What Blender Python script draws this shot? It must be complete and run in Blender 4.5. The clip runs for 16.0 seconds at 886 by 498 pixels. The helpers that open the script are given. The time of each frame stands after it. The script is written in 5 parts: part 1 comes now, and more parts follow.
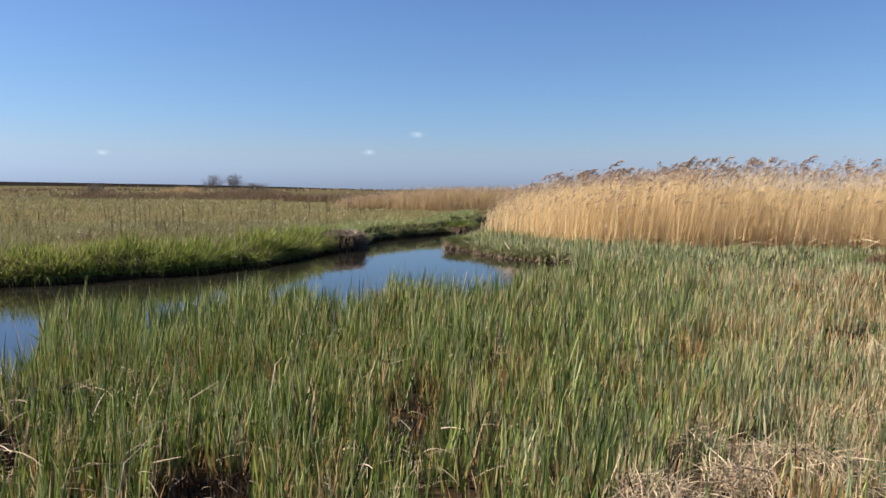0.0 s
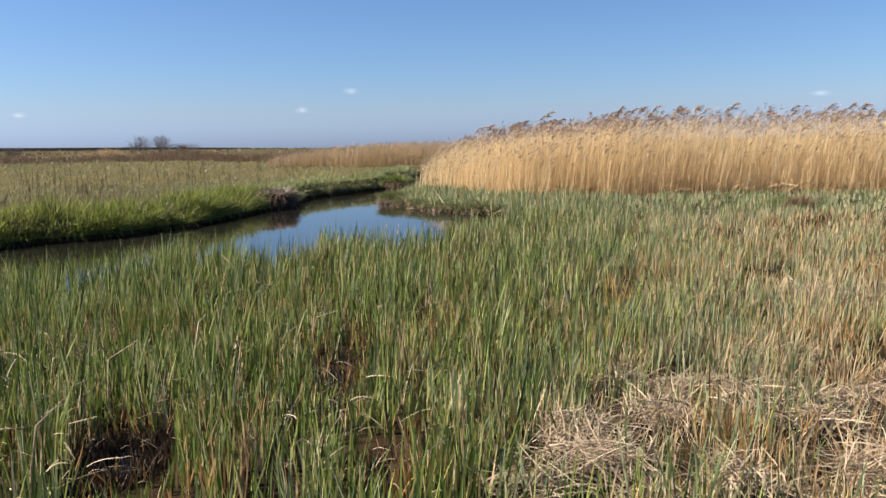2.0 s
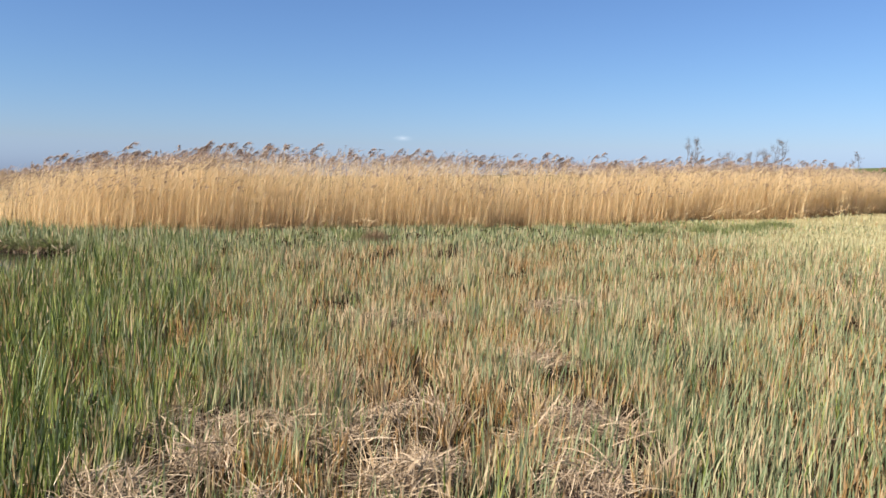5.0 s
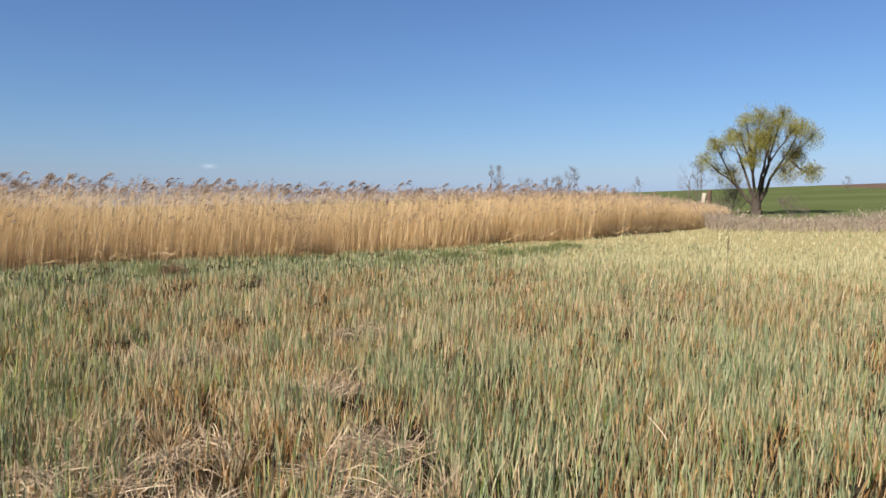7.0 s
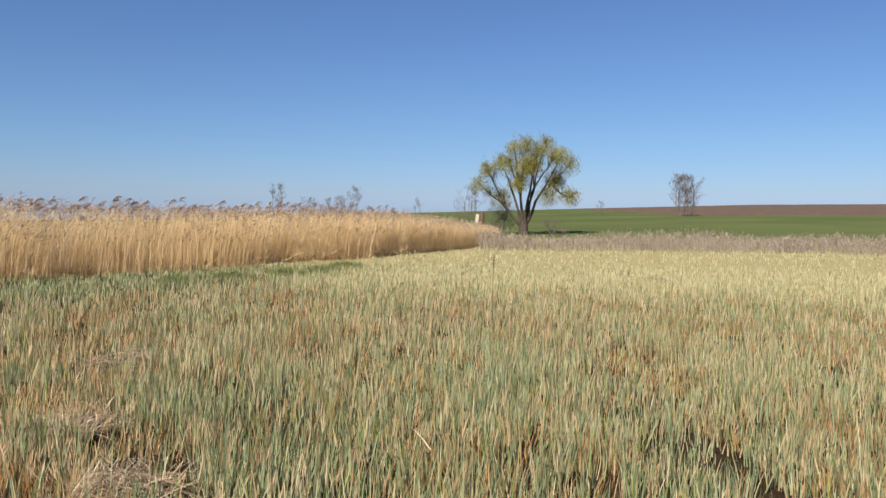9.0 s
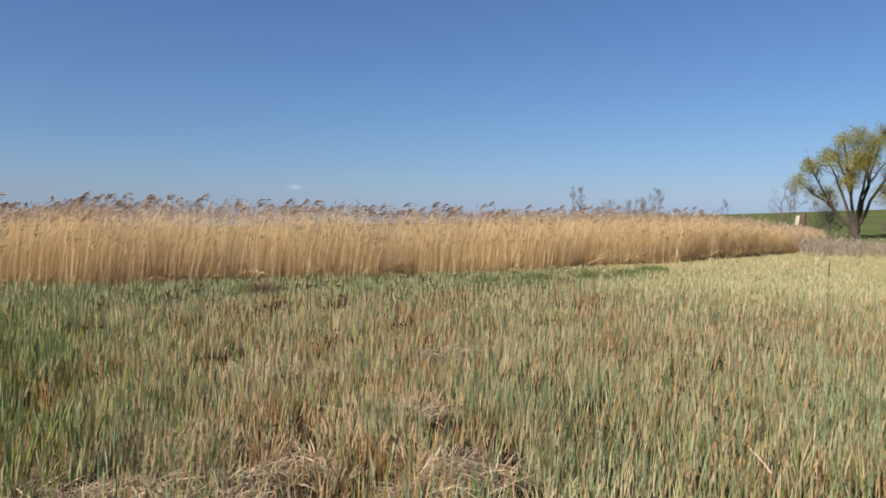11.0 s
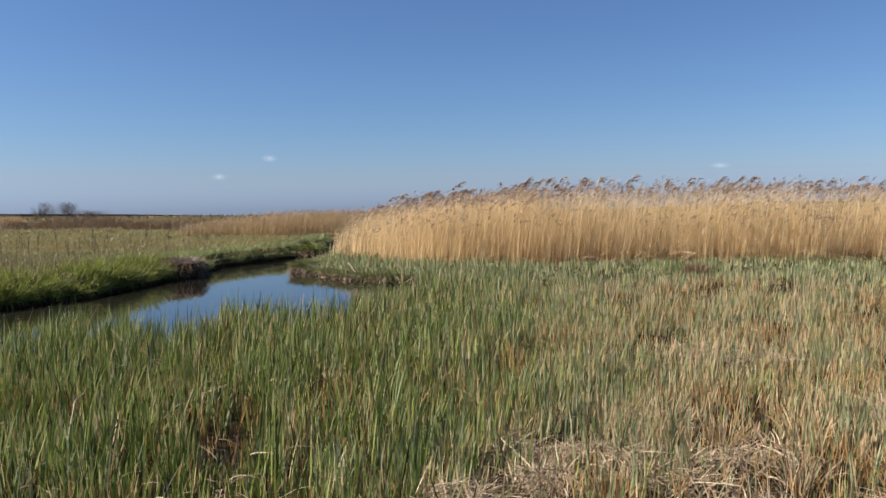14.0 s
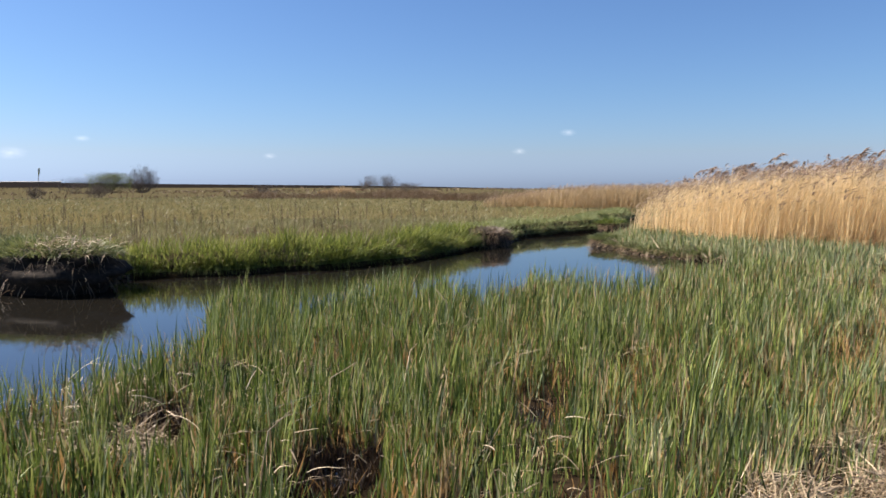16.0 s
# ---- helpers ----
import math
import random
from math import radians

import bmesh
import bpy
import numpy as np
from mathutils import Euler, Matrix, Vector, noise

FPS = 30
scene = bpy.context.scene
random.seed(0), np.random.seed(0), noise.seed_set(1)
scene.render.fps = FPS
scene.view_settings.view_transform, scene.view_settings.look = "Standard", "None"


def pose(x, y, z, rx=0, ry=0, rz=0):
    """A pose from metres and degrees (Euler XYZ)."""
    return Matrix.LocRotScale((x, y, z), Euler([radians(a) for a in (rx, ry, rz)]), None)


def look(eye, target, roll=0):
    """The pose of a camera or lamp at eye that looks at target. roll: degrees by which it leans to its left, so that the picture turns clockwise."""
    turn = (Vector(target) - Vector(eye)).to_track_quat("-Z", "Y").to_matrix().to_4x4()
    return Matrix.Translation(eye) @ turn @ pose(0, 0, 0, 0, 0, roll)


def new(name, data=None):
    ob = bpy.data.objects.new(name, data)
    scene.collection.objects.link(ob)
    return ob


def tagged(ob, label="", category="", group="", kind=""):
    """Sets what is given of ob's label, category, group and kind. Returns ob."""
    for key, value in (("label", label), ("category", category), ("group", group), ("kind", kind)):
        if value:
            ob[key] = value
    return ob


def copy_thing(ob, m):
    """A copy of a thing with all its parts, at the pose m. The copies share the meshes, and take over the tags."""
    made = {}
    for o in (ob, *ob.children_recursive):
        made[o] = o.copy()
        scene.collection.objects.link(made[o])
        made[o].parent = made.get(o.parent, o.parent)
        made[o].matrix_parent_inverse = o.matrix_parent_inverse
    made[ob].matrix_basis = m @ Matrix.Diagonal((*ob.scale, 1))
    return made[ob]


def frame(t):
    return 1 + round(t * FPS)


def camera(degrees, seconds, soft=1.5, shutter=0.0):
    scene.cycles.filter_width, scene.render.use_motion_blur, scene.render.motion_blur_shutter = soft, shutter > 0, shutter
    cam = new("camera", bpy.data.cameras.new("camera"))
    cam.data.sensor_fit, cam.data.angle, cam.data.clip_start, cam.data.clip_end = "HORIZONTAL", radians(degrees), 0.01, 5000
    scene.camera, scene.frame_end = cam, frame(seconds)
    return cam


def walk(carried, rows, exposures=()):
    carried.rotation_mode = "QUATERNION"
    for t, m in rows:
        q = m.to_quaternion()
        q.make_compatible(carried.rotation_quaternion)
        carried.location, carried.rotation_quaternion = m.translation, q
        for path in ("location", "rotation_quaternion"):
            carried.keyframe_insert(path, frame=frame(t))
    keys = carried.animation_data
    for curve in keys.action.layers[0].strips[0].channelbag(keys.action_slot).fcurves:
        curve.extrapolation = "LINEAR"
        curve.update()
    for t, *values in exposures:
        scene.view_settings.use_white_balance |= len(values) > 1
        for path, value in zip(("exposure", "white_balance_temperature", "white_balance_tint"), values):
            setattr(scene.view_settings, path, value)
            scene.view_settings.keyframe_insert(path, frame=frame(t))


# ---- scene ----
cam = camera(60.86, 16.0, soft=1.5, shutter=0.13)
# seconds, x, y, z, pitch, roll, yaw
ROWS = [
    (0.0, -0.019, -0.013, 1.500, -4.81, -0.14, 17.24),
    (0.5, 0.006, -0.007, 1.472, -5.45, -0.04, 14.62),
    (1.0, 0.028, 0.003, 1.444, -6.85, 0.53, 13.41),
    (1.5, 0.050, 0.018, 1.427, -8.08, 0.87, 12.82),
    (2.0, 0.074, 0.034, 1.439, -8.13, 1.13, 12.43),
    (2.5, 0.142, 0.035, 1.440, -7.55, 1.30, 11.35),
    (3.0, 0.250, 0.030, 1.434, -7.52, 0.76, 3.69),
    (3.5, 0.308, 0.032, 1.446, -7.20, -0.46, -2.67),
    (4.0, 0.358, 0.040, 1.451, -6.75, -0.94, -8.60),
    (4.2, 0.377, 0.040, 1.453, -6.60, -0.89, -10.51),
    (6.3, 0.569, -0.033, 1.489, -3.81, -0.18, -25.10),
    (6.5, 0.584, -0.045, 1.488, -3.72, 0.04, -26.40),
    (7.0, 0.637, -0.076, 1.488, -3.47, 0.06, -30.94),
    (7.5, 0.664, -0.116, 1.490, -3.17, -0.47, -35.68),
    (8.0, 0.682, -0.145, 1.491, -2.77, 0.11, -40.15),
    (8.2, 0.691, -0.157, 1.490, -2.26, 0.14, -42.54),
    (8.6, 0.694, -0.170, 1.489, -2.00, -0.20, -45.90),
    (9.05, 0.690, -0.165, 1.488, -1.95, -0.50, -47.30),
    (9.6, 0.668, -0.135, 1.487, -2.05, -0.75, -44.90),
    (10.3, 0.620, -0.091, 1.487, -2.19, -0.85, -36.26),
    (10.5, 0.597, -0.080, 1.495, -2.11, -0.66, -33.40),
    (11.0, 0.535, -0.058, 1.501, -1.89, -0.29, -24.89),
    (11.5, 0.501, -0.054, 1.500, -1.80, -0.23, -19.33),
    (12.0, 0.453, -0.039, 1.491, -2.10, -0.28, -13.17),
    (12.5, 0.410, -0.026, 1.485, -2.44, -0.16, -6.39),
    (13.0, 0.361, -0.017, 1.487, -2.65, 0.56, -1.45),
    (13.5, 0.314, -0.004, 1.482, -2.84, 0.80, 3.14),
    (14.0, 0.295, 0.004, 1.476, -3.14, 0.88, 6.35),
    (14.5, 0.255, -0.004, 1.469, -3.39, 1.03, 10.12),
    (15.0, 0.225, -0.017, 1.461, -3.62, 0.81, 15.59),
    (15.5, 0.195, -0.036, 1.451, -4.06, 0.96, 22.30),
    (16.0, 0.145, -0.059, 1.449, -4.85, 0.41, 28.56),
]
EXPOSURES = [(0.0, 1.21, 6550, 12), (2.0, 1.26, 6550, 12), (4.0, 1.31, 6550, 12), (7.0, 1.02, 6550, 12), (8.0, 0.99, 6550, 12), (10.5, 0.86, 6550, 12), (12.0, 0.89, 6550, 12), (13.0, 0.96, 6550, 12), (14.5, 1.02, 6550, 12), (16.0, 1.29, 6550, 12)]
walk(cam, [(t, pose(x, y, z, 90 + pitch, roll, yaw)) for t, x, y, z, pitch, roll, yaw in ROWS], EXPOSURES)

# ---------------------------------------------------------------- light
SUN_AZ = radians(-105)      # compass angle of the sun in the plan, from +y towards +x
SUN_EL = radians(42)
world = bpy.data.worlds.new("sky")
scene.world = world
world.use_nodes = True
wn, wl = world.node_tree.nodes, world.node_tree.links
sky = wn.new("ShaderNodeTexSky")
sky.sky_type = "NISHITA"
sky.sun_disc = False
sky.sun_elevation = SUN_EL
sky.sun_rotation = SUN_AZ
sky.altitude = 0
sky.air_density = 1.0
sky.dust_density = 0.5
sky.ozone_density = 1.2
clear = wn.new("ShaderNodeMix")          # a clear spring sky, deeper blue than the model's
clear.data_type, clear.blend_type = "RGBA", "MULTIPLY"
clear.inputs["Factor"].default_value = 1.0
wl.new(sky.outputs[0], clear.inputs[6])
parts = wn.new("ShaderNodeSeparateColor")   # where the sky whitens, a lavender spring haze
wl.new(sky.outputs[0], parts.inputs[0])
white = wn.new("ShaderNodeMath")
white.operation = "DIVIDE"
wl.new(parts.outputs[0], white.inputs[0])
wl.new(parts.outputs[2], white.inputs[1])
haze = wn.new("ShaderNodeMapRange")
haze.inputs["From Min"].default_value = 0.6
haze.inputs["From Max"].default_value = 1.15
wl.new(white.outputs[0], haze.inputs["Value"])
tone = wn.new("ShaderNodeMix")
tone.data_type = "RGBA"
tone.inputs[6].default_value = (0.57, 0.78, 1.10, 1)
tone.inputs[7].default_value = (0.615, 0.762, 1.18, 1)
wl.new(haze.outputs[0], tone.inputs["Factor"])
low = wn.new("ShaderNodeMapRange")         # the palest belt just over the horizon stays bluish
low.inputs["From Min"].default_value = 1.1
low.inputs["From Max"].default_value = 2.2
wl.new(white.outputs[0], low.inputs["Value"])
belt = wn.new("ShaderNodeMix")
belt.data_type = "RGBA"
belt.inputs[7].default_value = (0.44, 0.79, 1.95, 1)
wl.new(low.outputs[0], belt.inputs["Factor"])
wl.new(tone.outputs[2], belt.inputs[6])
wl.new(belt.outputs[2], clear.inputs[7])
wl.new(clear.outputs[2], wn["Background"].inputs[0])
wn["Background"].inputs[1].default_value = 0.05
sun = new("sun", bpy.data.lights.new("sun", "SUN"))
sun.data.energy = 5.0
sun.data.angle = radians(0.53)
sun.data.color = (1.0, 0.93, 0.83)
sun.matrix_world = look((math.sin(SUN_AZ) * math.cos(SUN_EL) * 50, math.cos(SUN_AZ) * math.cos(SUN_EL) * 50, math.sin(SUN_EL) * 50), (0, 0, 0))


# ---------------------------------------------------------------- materials
def material(name):
    m = bpy.data.materials.new(name)
    m.use_nodes = True
    nt = m.node_tree
    nt.nodes.clear()
    out = nt.nodes.new("ShaderNodeOutputMaterial")
    return m, nt.nodes, nt.links, out


def ramp(nodes, colours):
    r = nodes.new("ShaderNodeValToRGB")
    e = r.color_ramp.elements
    while len(e) < len(colours):
        e.new(0.5)
    for i, c in enumerate(colours):
        e[i].position = i / max(1, len(colours) - 1)
        e[i].color = (*c, 1)
    return r


def foliage(name, colours, through_light=0.3, rough=0.55, patch=0.6, spread=0.3):
    """Blades and leaves: one tone for each blade, drifting in patches over the ground; thin enough to let light through."""
    m, n, l, out = material(name)
    geo = n.new("ShaderNodeNewGeometry")
    nz = n.new("ShaderNodeTexNoise")
    nz.inputs["Scale"].default_value = patch
    nz.inputs["Detail"].default_value = 3
    l.new(geo.outputs["Position"], nz.inputs["Vector"])
    mx = n.new("ShaderNodeMix")
    mx.inputs["Factor"].default_value = spread
    l.new(geo.outputs["Random Per Island"], mx.inputs[2])
    l.new(nz.outputs["Fac"], mx.inputs[3])
    cr = ramp(n, colours)
    l.new(mx.outputs[0], cr.inputs["Fac"])
    fine = n.new("ShaderNodeTexNoise")
    fine.inputs["Scale"].default_value = 14
    fine.inputs["Detail"].default_value = 2
    l.new(geo.outputs["Position"], fine.inputs["Vector"])
    hsv = n.new("ShaderNodeHueSaturation")
    mr = n.new("ShaderNodeMapRange")
    mr.inputs[3].default_value = 0.72
    mr.inputs[4].default_value = 1.28
    l.new(fine.outputs["Fac"], mr.inputs[0])
    l.new(mr.outputs[0], hsv.inputs["Value"])
    l.new(cr.outputs[0], hsv.inputs["Color"])
    p = n.new("ShaderNodeBsdfPrincipled")
    p.inputs["Roughness"].default_value = rough
    p.inputs["Specular IOR Level"].default_value = 0.35
    tr = n.new("ShaderNodeBsdfTranslucent")
    l.new(hsv.outputs[0], p.inputs["Base Color"])
    l.new(hsv.outputs[0], tr.inputs["Color"])
    ms = n.new("ShaderNodeMixShader")
    ms.inputs[0].default_value = through_light
    l.new(p.outputs[0], ms.inputs[1])
    l.new(tr.outputs[0], ms.inputs[2])
    l.new(ms.outputs[0], out.inputs["Surface"])
    return m


def solid(name, colours, scale=6.0, rough=0.85, bump=0.3, stretch=(1, 1, 1)):
    """Bark, peat, straw and soil: two scales of mottling and a little relief."""
    m, n, l, out = material(name)
    tc = n.new("ShaderNodeTexCoord")
    mp = n.new("ShaderNodeMapping")
    mp.inputs["Scale"].default_value = stretch
    l.new(tc.outputs["Object"], mp.inputs["Vector"])
    a = n.new("ShaderNodeTexNoise")
    a.inputs["Scale"].default_value = scale
    a.inputs["Detail"].default_value = 8
    a.inputs["Roughness"].default_value = 0.65
    l.new(mp.outputs[0], a.inputs["Vector"])
    cr = ramp(n, colours)
    st = n.new("ShaderNodeMapRange")
    st.inputs[1].default_value = 0.28
    st.inputs[2].default_value = 0.72
    l.new(a.outputs["Fac"], st.inputs[0])
    l.new(st.outputs[0], cr.inputs["Fac"])
    p = n.new("ShaderNodeBsdfPrincipled")
    p.inputs["Roughness"].default_value = rough
    p.inputs["Specular IOR Level"].default_value = 0.25
    l.new(cr.outputs[0], p.inputs["Base Color"])
    b = n.new("ShaderNodeBump")
    b.inputs["Strength"].default_value = bump
    b.inputs["Distance"].default_value = 0.05
    l.new(a.outputs["Fac"], b.inputs["Height"])
    l.new(b.outputs[0], p.inputs["Normal"])
    l.new(p.outputs[0], out.inputs["Surface"])
    return m


M_GREEN = foliage("sedge_green", [(0.014, 0.026, 0.007), (0.06, 0.094, 0.018), (0.16, 0.203, 0.040), (0.40, 0.40, 0.13)], 0.25, spread=0.18)
M_BLUE = foliage("sedge_bluegreen", [(0.065, 0.088, 0.042), (0.14, 0.18, 0.083), (0.245, 0.285, 0.148), (0.40, 0.42, 0.25)], 0.3)
M_DRY = foliage("sedge_dry", [(0.22, 0.138, 0.067), (0.365, 0.252, 0.132), (0.485, 0.36, 0.207), (0.59, 0.465, 0.30)], 0.25)
# near-black tones: wet stubble with the hollows' shade put into its colour
M_STUBBLE = foliage("shaded_wet_stubble", [(0.012, 0.008, 0.006), (0.03, 0.019, 0.013), (0.085, 0.045, 0.027)], 0.1)
M_RUST = foliage("sedge_rust", [(0.13, 0.068, 0.024), (0.29, 0.165, 0.058), (0.45, 0.28, 0.11)], 0.25)
M_PALE = foliage("grass_pale", [(0.27, 0.255, 0.125), (0.40, 0.37, 0.20), (0.50, 0.46, 0.28)], 0.3)
M_MEADOW = foliage("meadow_grass", [(0.09, 0.093, 0.037), (0.165, 0.158, 0.068), (0.25, 0.225, 0.108), (0.38, 0.33, 0.18)], 0.3, patch=0.25, spread=0.5)
M_BANK = foliage("bank_grass", [(0.05, 0.07, 0.016), (0.115, 0.146, 0.028), (0.215, 0.24, 0.05), (0.38, 0.37, 0.11)], 0.45)
M_LAWN = foliage("short_grass", [(0.15, 0.172, 0.06), (0.225, 0.245, 0.095), (0.31, 0.32, 0.145)], 0.3)
M_BANKSEDGE = foliage("bank_sedge", [(0.065, 0.082, 0.026), (0.12, 0.145, 0.048), (0.19, 0.205, 0.08), (0.31, 0.28, 0.14)], 0.3)
M_STRAW = foliage("straw", [(0.08, 0.055, 0.035), (0.24, 0.175, 0.108), (0.45, 0.345, 0.222), (0.67, 0.54, 0.38)], 0.15, rough=0.6)
M_REED = foliage("reed_stalk", [(0.54, 0.38, 0.19), (0.65, 0.485, 0.26), (0.73, 0.57, 0.33), (0.80, 0.66, 0.42)], 0.5, rough=0.5)
M_FARREED = foliage("far_reed", [(0.28, 0.195, 0.10), (0.40, 0.285, 0.15), (0.50, 0.38, 0.22)], 0.25)
M_OLDREED = foliage("old_reed", [(0.22, 0.125, 0.05), (0.36, 0.22, 0.095), (0.52, 0.35, 0.17)], 0.4)
M_REEDLEAF = foliage("reed_leaf", [(0.56, 0.41, 0.22), (0.67, 0.52, 0.30), (0.76, 0.62, 0.40)], 0.5)
M_PLUME = foliage("reed_plume", [(0.15, 0.107, 0.08), (0.27, 0.193, 0.145), (0.43, 0.325, 0.25)], 0.35)
M_WEED = foliage("dead_weed", [(0.16, 0.125, 0.092), (0.25, 0.20, 0.15), (0.36, 0.30, 0.23)], 0.15)
M_BROWNWEED = foliage("brown_weed", [(0.10, 0.065, 0.04), (0.17, 0.11, 0.06), (0.26, 0.18, 0.10)], 0.15)
M_WILLOW = foliage("willow_leaf", [(0.20, 0.19, 0.035), (0.31, 0.28, 0.055), (0.42, 0.37, 0.09)], 0.45, patch=0.5)
M_BUSHLEAF = foliage("bush_leaf", [(0.10, 0.13, 0.03), (0.16, 0.19, 0.05)], 0.35)
M_BARK = solid("bark", [(0.022, 0.017, 0.013), (0.05, 0.038, 0.029), (0.085, 0.068, 0.052)], 5, 0.9, 0.5, (1, 1, 0.3))
M_GREYBARK = solid("grey_bark", [(0.085, 0.068, 0.058), (0.16, 0.135, 0.118)], 4, 0.9, 0.3, (1, 1, 0.3))
M_TWIG = solid("twig", [(0.085, 0.065, 0.052), (0.15, 0.12, 0.10)], 3, 0.9, 0.2)
M_PEAT = solid("peat", [(0.010, 0.008, 0.006), (0.024, 0.017, 0.012), (0.055, 0.039, 0.026)], 9, 0.95, 0.6)
M_STALK = solid("dry_stem", [(0.08, 0.055, 0.034), (0.16, 0.115, 0.07)], 9, 0.85, 0.2)
M_WOOD = solid("weathered_wood", [(0.06, 0.038, 0.027), (0.12, 0.08, 0.057)], 7, 0.8, 0.3, (1, 1, 0.2))
M_WHITE = solid("white_paint", [(0.30, 0.25, 0.19), (0.50, 0.44, 0.36)], 12, 0.6, 0.05)


def water_material():
    m, n, l, out = material("creek_water")
    tc = n.new("ShaderNodeTexCoord")
    mp = n.new("ShaderNodeMapping")
    mp.inputs["Scale"].default_value = (1.0, 1.7, 1)
    mp.inputs["Rotation"].default_value = (0, 0, radians(25))
    l.new(tc.outputs["Object"], mp.inputs["Vector"])
    a = n.new("ShaderNodeTexNoise")
    a.inputs["Scale"].default_value = 4.5
    a.inputs["Detail"].default_value = 5
    l.new(mp.outputs[0], a.inputs["Vector"])
    b = n.new("ShaderNodeBump")
    b.inputs["Strength"].default_value = 0.02
    b.inputs["Distance"].default_value = 0.03
    l.new(a.outputs["Fac"], b.inputs["Height"])
    p = n.new("ShaderNodeBsdfPrincipled")
    p.inputs["Base Color"].default_value = (0.013, 0.0115, 0.009, 1)
    p.inputs["Roughness"].default_value = 0.04
    p.inputs["IOR"].default_value = 1.42
    p.inputs["Specular IOR Level"].default_value = 0.6
    l.new(b.outputs[0], p.inputs["Normal"])
    l.new(p.outputs[0], out.inputs["Surface"])
    return m


M_WATER = water_material()


# ---------------------------------------------------------------- the plan
LEFT_LINE = [(-18, -6), (-15.5, 5), (-14.2, 7.2), (-12.7, 8.8), (-11.7, 10.1), (-10.8, 11.1), (-10.1, 12.0), (-9.4, 13.3), (-9.05, 15.0), (-8.95, 17.2),
             (-9.0, 18.6), (-8.75, 19.9), (-9.5, 22.0), (-9.2, 23.5), (-8.75, 25.0), (-8.15, 26.9), (-8.6, 28.6), (-9.1, 31), (-9.1, 34), (-9.8, 38)]
CREEK = [(-4.5, -6), (-5.0, 2.5), (-5.2, 4.1), (-5.5, 5.4), (-6.7, 6.6), (-7.2, 7.3), (-6.6, 7.8), (-5.7, 7.5), (-5.8, 8.6), (-6.4, 9.6), (-6.0, 10.1),
         (-5.0, 9.4), (-4.1, 8.6), (-3.9, 9.6), (-4.3, 10.9), (-3.5, 11.0), (-2.7, 11.0), (-2.4, 12.6), (-1.8, 13.9), (-1.7, 15.6), (-2.4, 17.4),
         (-3.5, 18.1), (-4.3, 18.6), (-5.5, 19.9), (-6.1, 20.8), (-6.2, 22.5), (-6.9, 26), (-7.4, 29), (-8.0, 33), (-8.6, 38),
         *LEFT_LINE[::-1]]
REED_LINE = [(-6.9, 27.6), (-6.4, 25.6), (-4.8, 24.0), (-3.0, 22.4), (0, 22.0), (5, 22.9), (10, 23.2), (15, 22.3), (20, 22.9), (24.8, 24.6), (31, 27.3), (38.5, 30.8), (43, 33.5)]
WATER_Z = -0.30
# bare wet holes: x, y, radius
HOLES = [(-1.88, 5.12, 0.15), (-2.52, 3.5, 0.21), (-1.05, 3.6, 0.10), (-4.2, 3.6, 0.16), (2.3, 3.4, 0.13), (-1.36, 5.95, 0.07)]
# withered rust-brown tufts among the green: x, y, radius
WITHERED = [(-3.12, 6.35, 0.22), (-2.72, 6.45, 0.16), (-3.35, 5.85, 0.18), (-1.4, 6.42, 0.16), (-2.0, 9.6, 0.25), (-2.85, 7.05, 0.2), (-1.3, 5.45, 0.12), (-0.8, 3.3, 0.16),
            (-3.9, 5.7, 0.2), (-0.75, 7.0, 0.22), (-0.1, 6.0, 0.2), (0.2, 7.6, 0.22), (1.9, 6.6, 0.2), (-0.3, 8.8, 0.25), (0.6, 9.6, 0.3), (-4.6, 6.2, 0.2), (3.0, 9.5, 0.3), (4.6, 10.5, 0.35), (1.8, 11.5, 0.4), (5.8, 12.2, 0.4)]


def inside(poly, x, y):
    px, py = np.array(poly).T
    hit = np.zeros(np.shape(x), bool)
    j = len(px) - 1
    for i in range(len(px)):
        cross = (py[i] > y) != (py[j] > y)
        xc = (px[j] - px[i]) * (y - py[i]) / (py[j] - py[i] + 1e-12) + px[i]
        hit ^= cross & (x < xc)
        j = i
    return hit


def line_gap(line, x, y):
    """Distance from points to a polyline."""
    best = np.full(np.shape(x), 1e9)
    for (ax, ay), (bx, by) in zip(line, line[1:]):
        dx, dy = bx - ax, by - ay
        s = np.clip(((x - ax) * dx + (y - ay) * dy) / (dx * dx + dy * dy), 0, 1)
        best = np.minimum(best, np.hypot(x - ax - s * dx, y - ay - s * dy))
    return best


RNG = np.random.default_rng(7)
WAVES = [(RNG.normal(size=2), RNG.uniform(0, 6.28)) for _ in range(40)]


def patchy(x, y, size, seed=0):
    """Smooth uneven field of about -1 to 1 with patches of the given size."""
    v = np.zeros(np.shape(x))
    for k in range(8):
        (a, b), ph = WAVES[(seed * 5 + k * 3) % 40]
        n = math.hypot(a, b)
        f = (0.6 + 0.25 * k) * 3.0 / size
        v = v + np.sin((a * x + b * y) / n * f + ph * (1 + seed)) / (1 + 0.25 * k)
    return v / 3.0


def smooth(a, b, v):
    s = np.clip((v - a) / (b - a), 0, 1)
    return s * s * (3 - 2 * s)


def wobble(x, y):
    """Shifts that make the banks uneven."""
    return 0.13 * patchy(x, y, 1.6, 8) + 0.09 * patchy(x, y, 0.6, 3), 0.13 * patchy(x, y, 1.8, 2) + 0.08 * patchy(x, y, 0.5, 6)


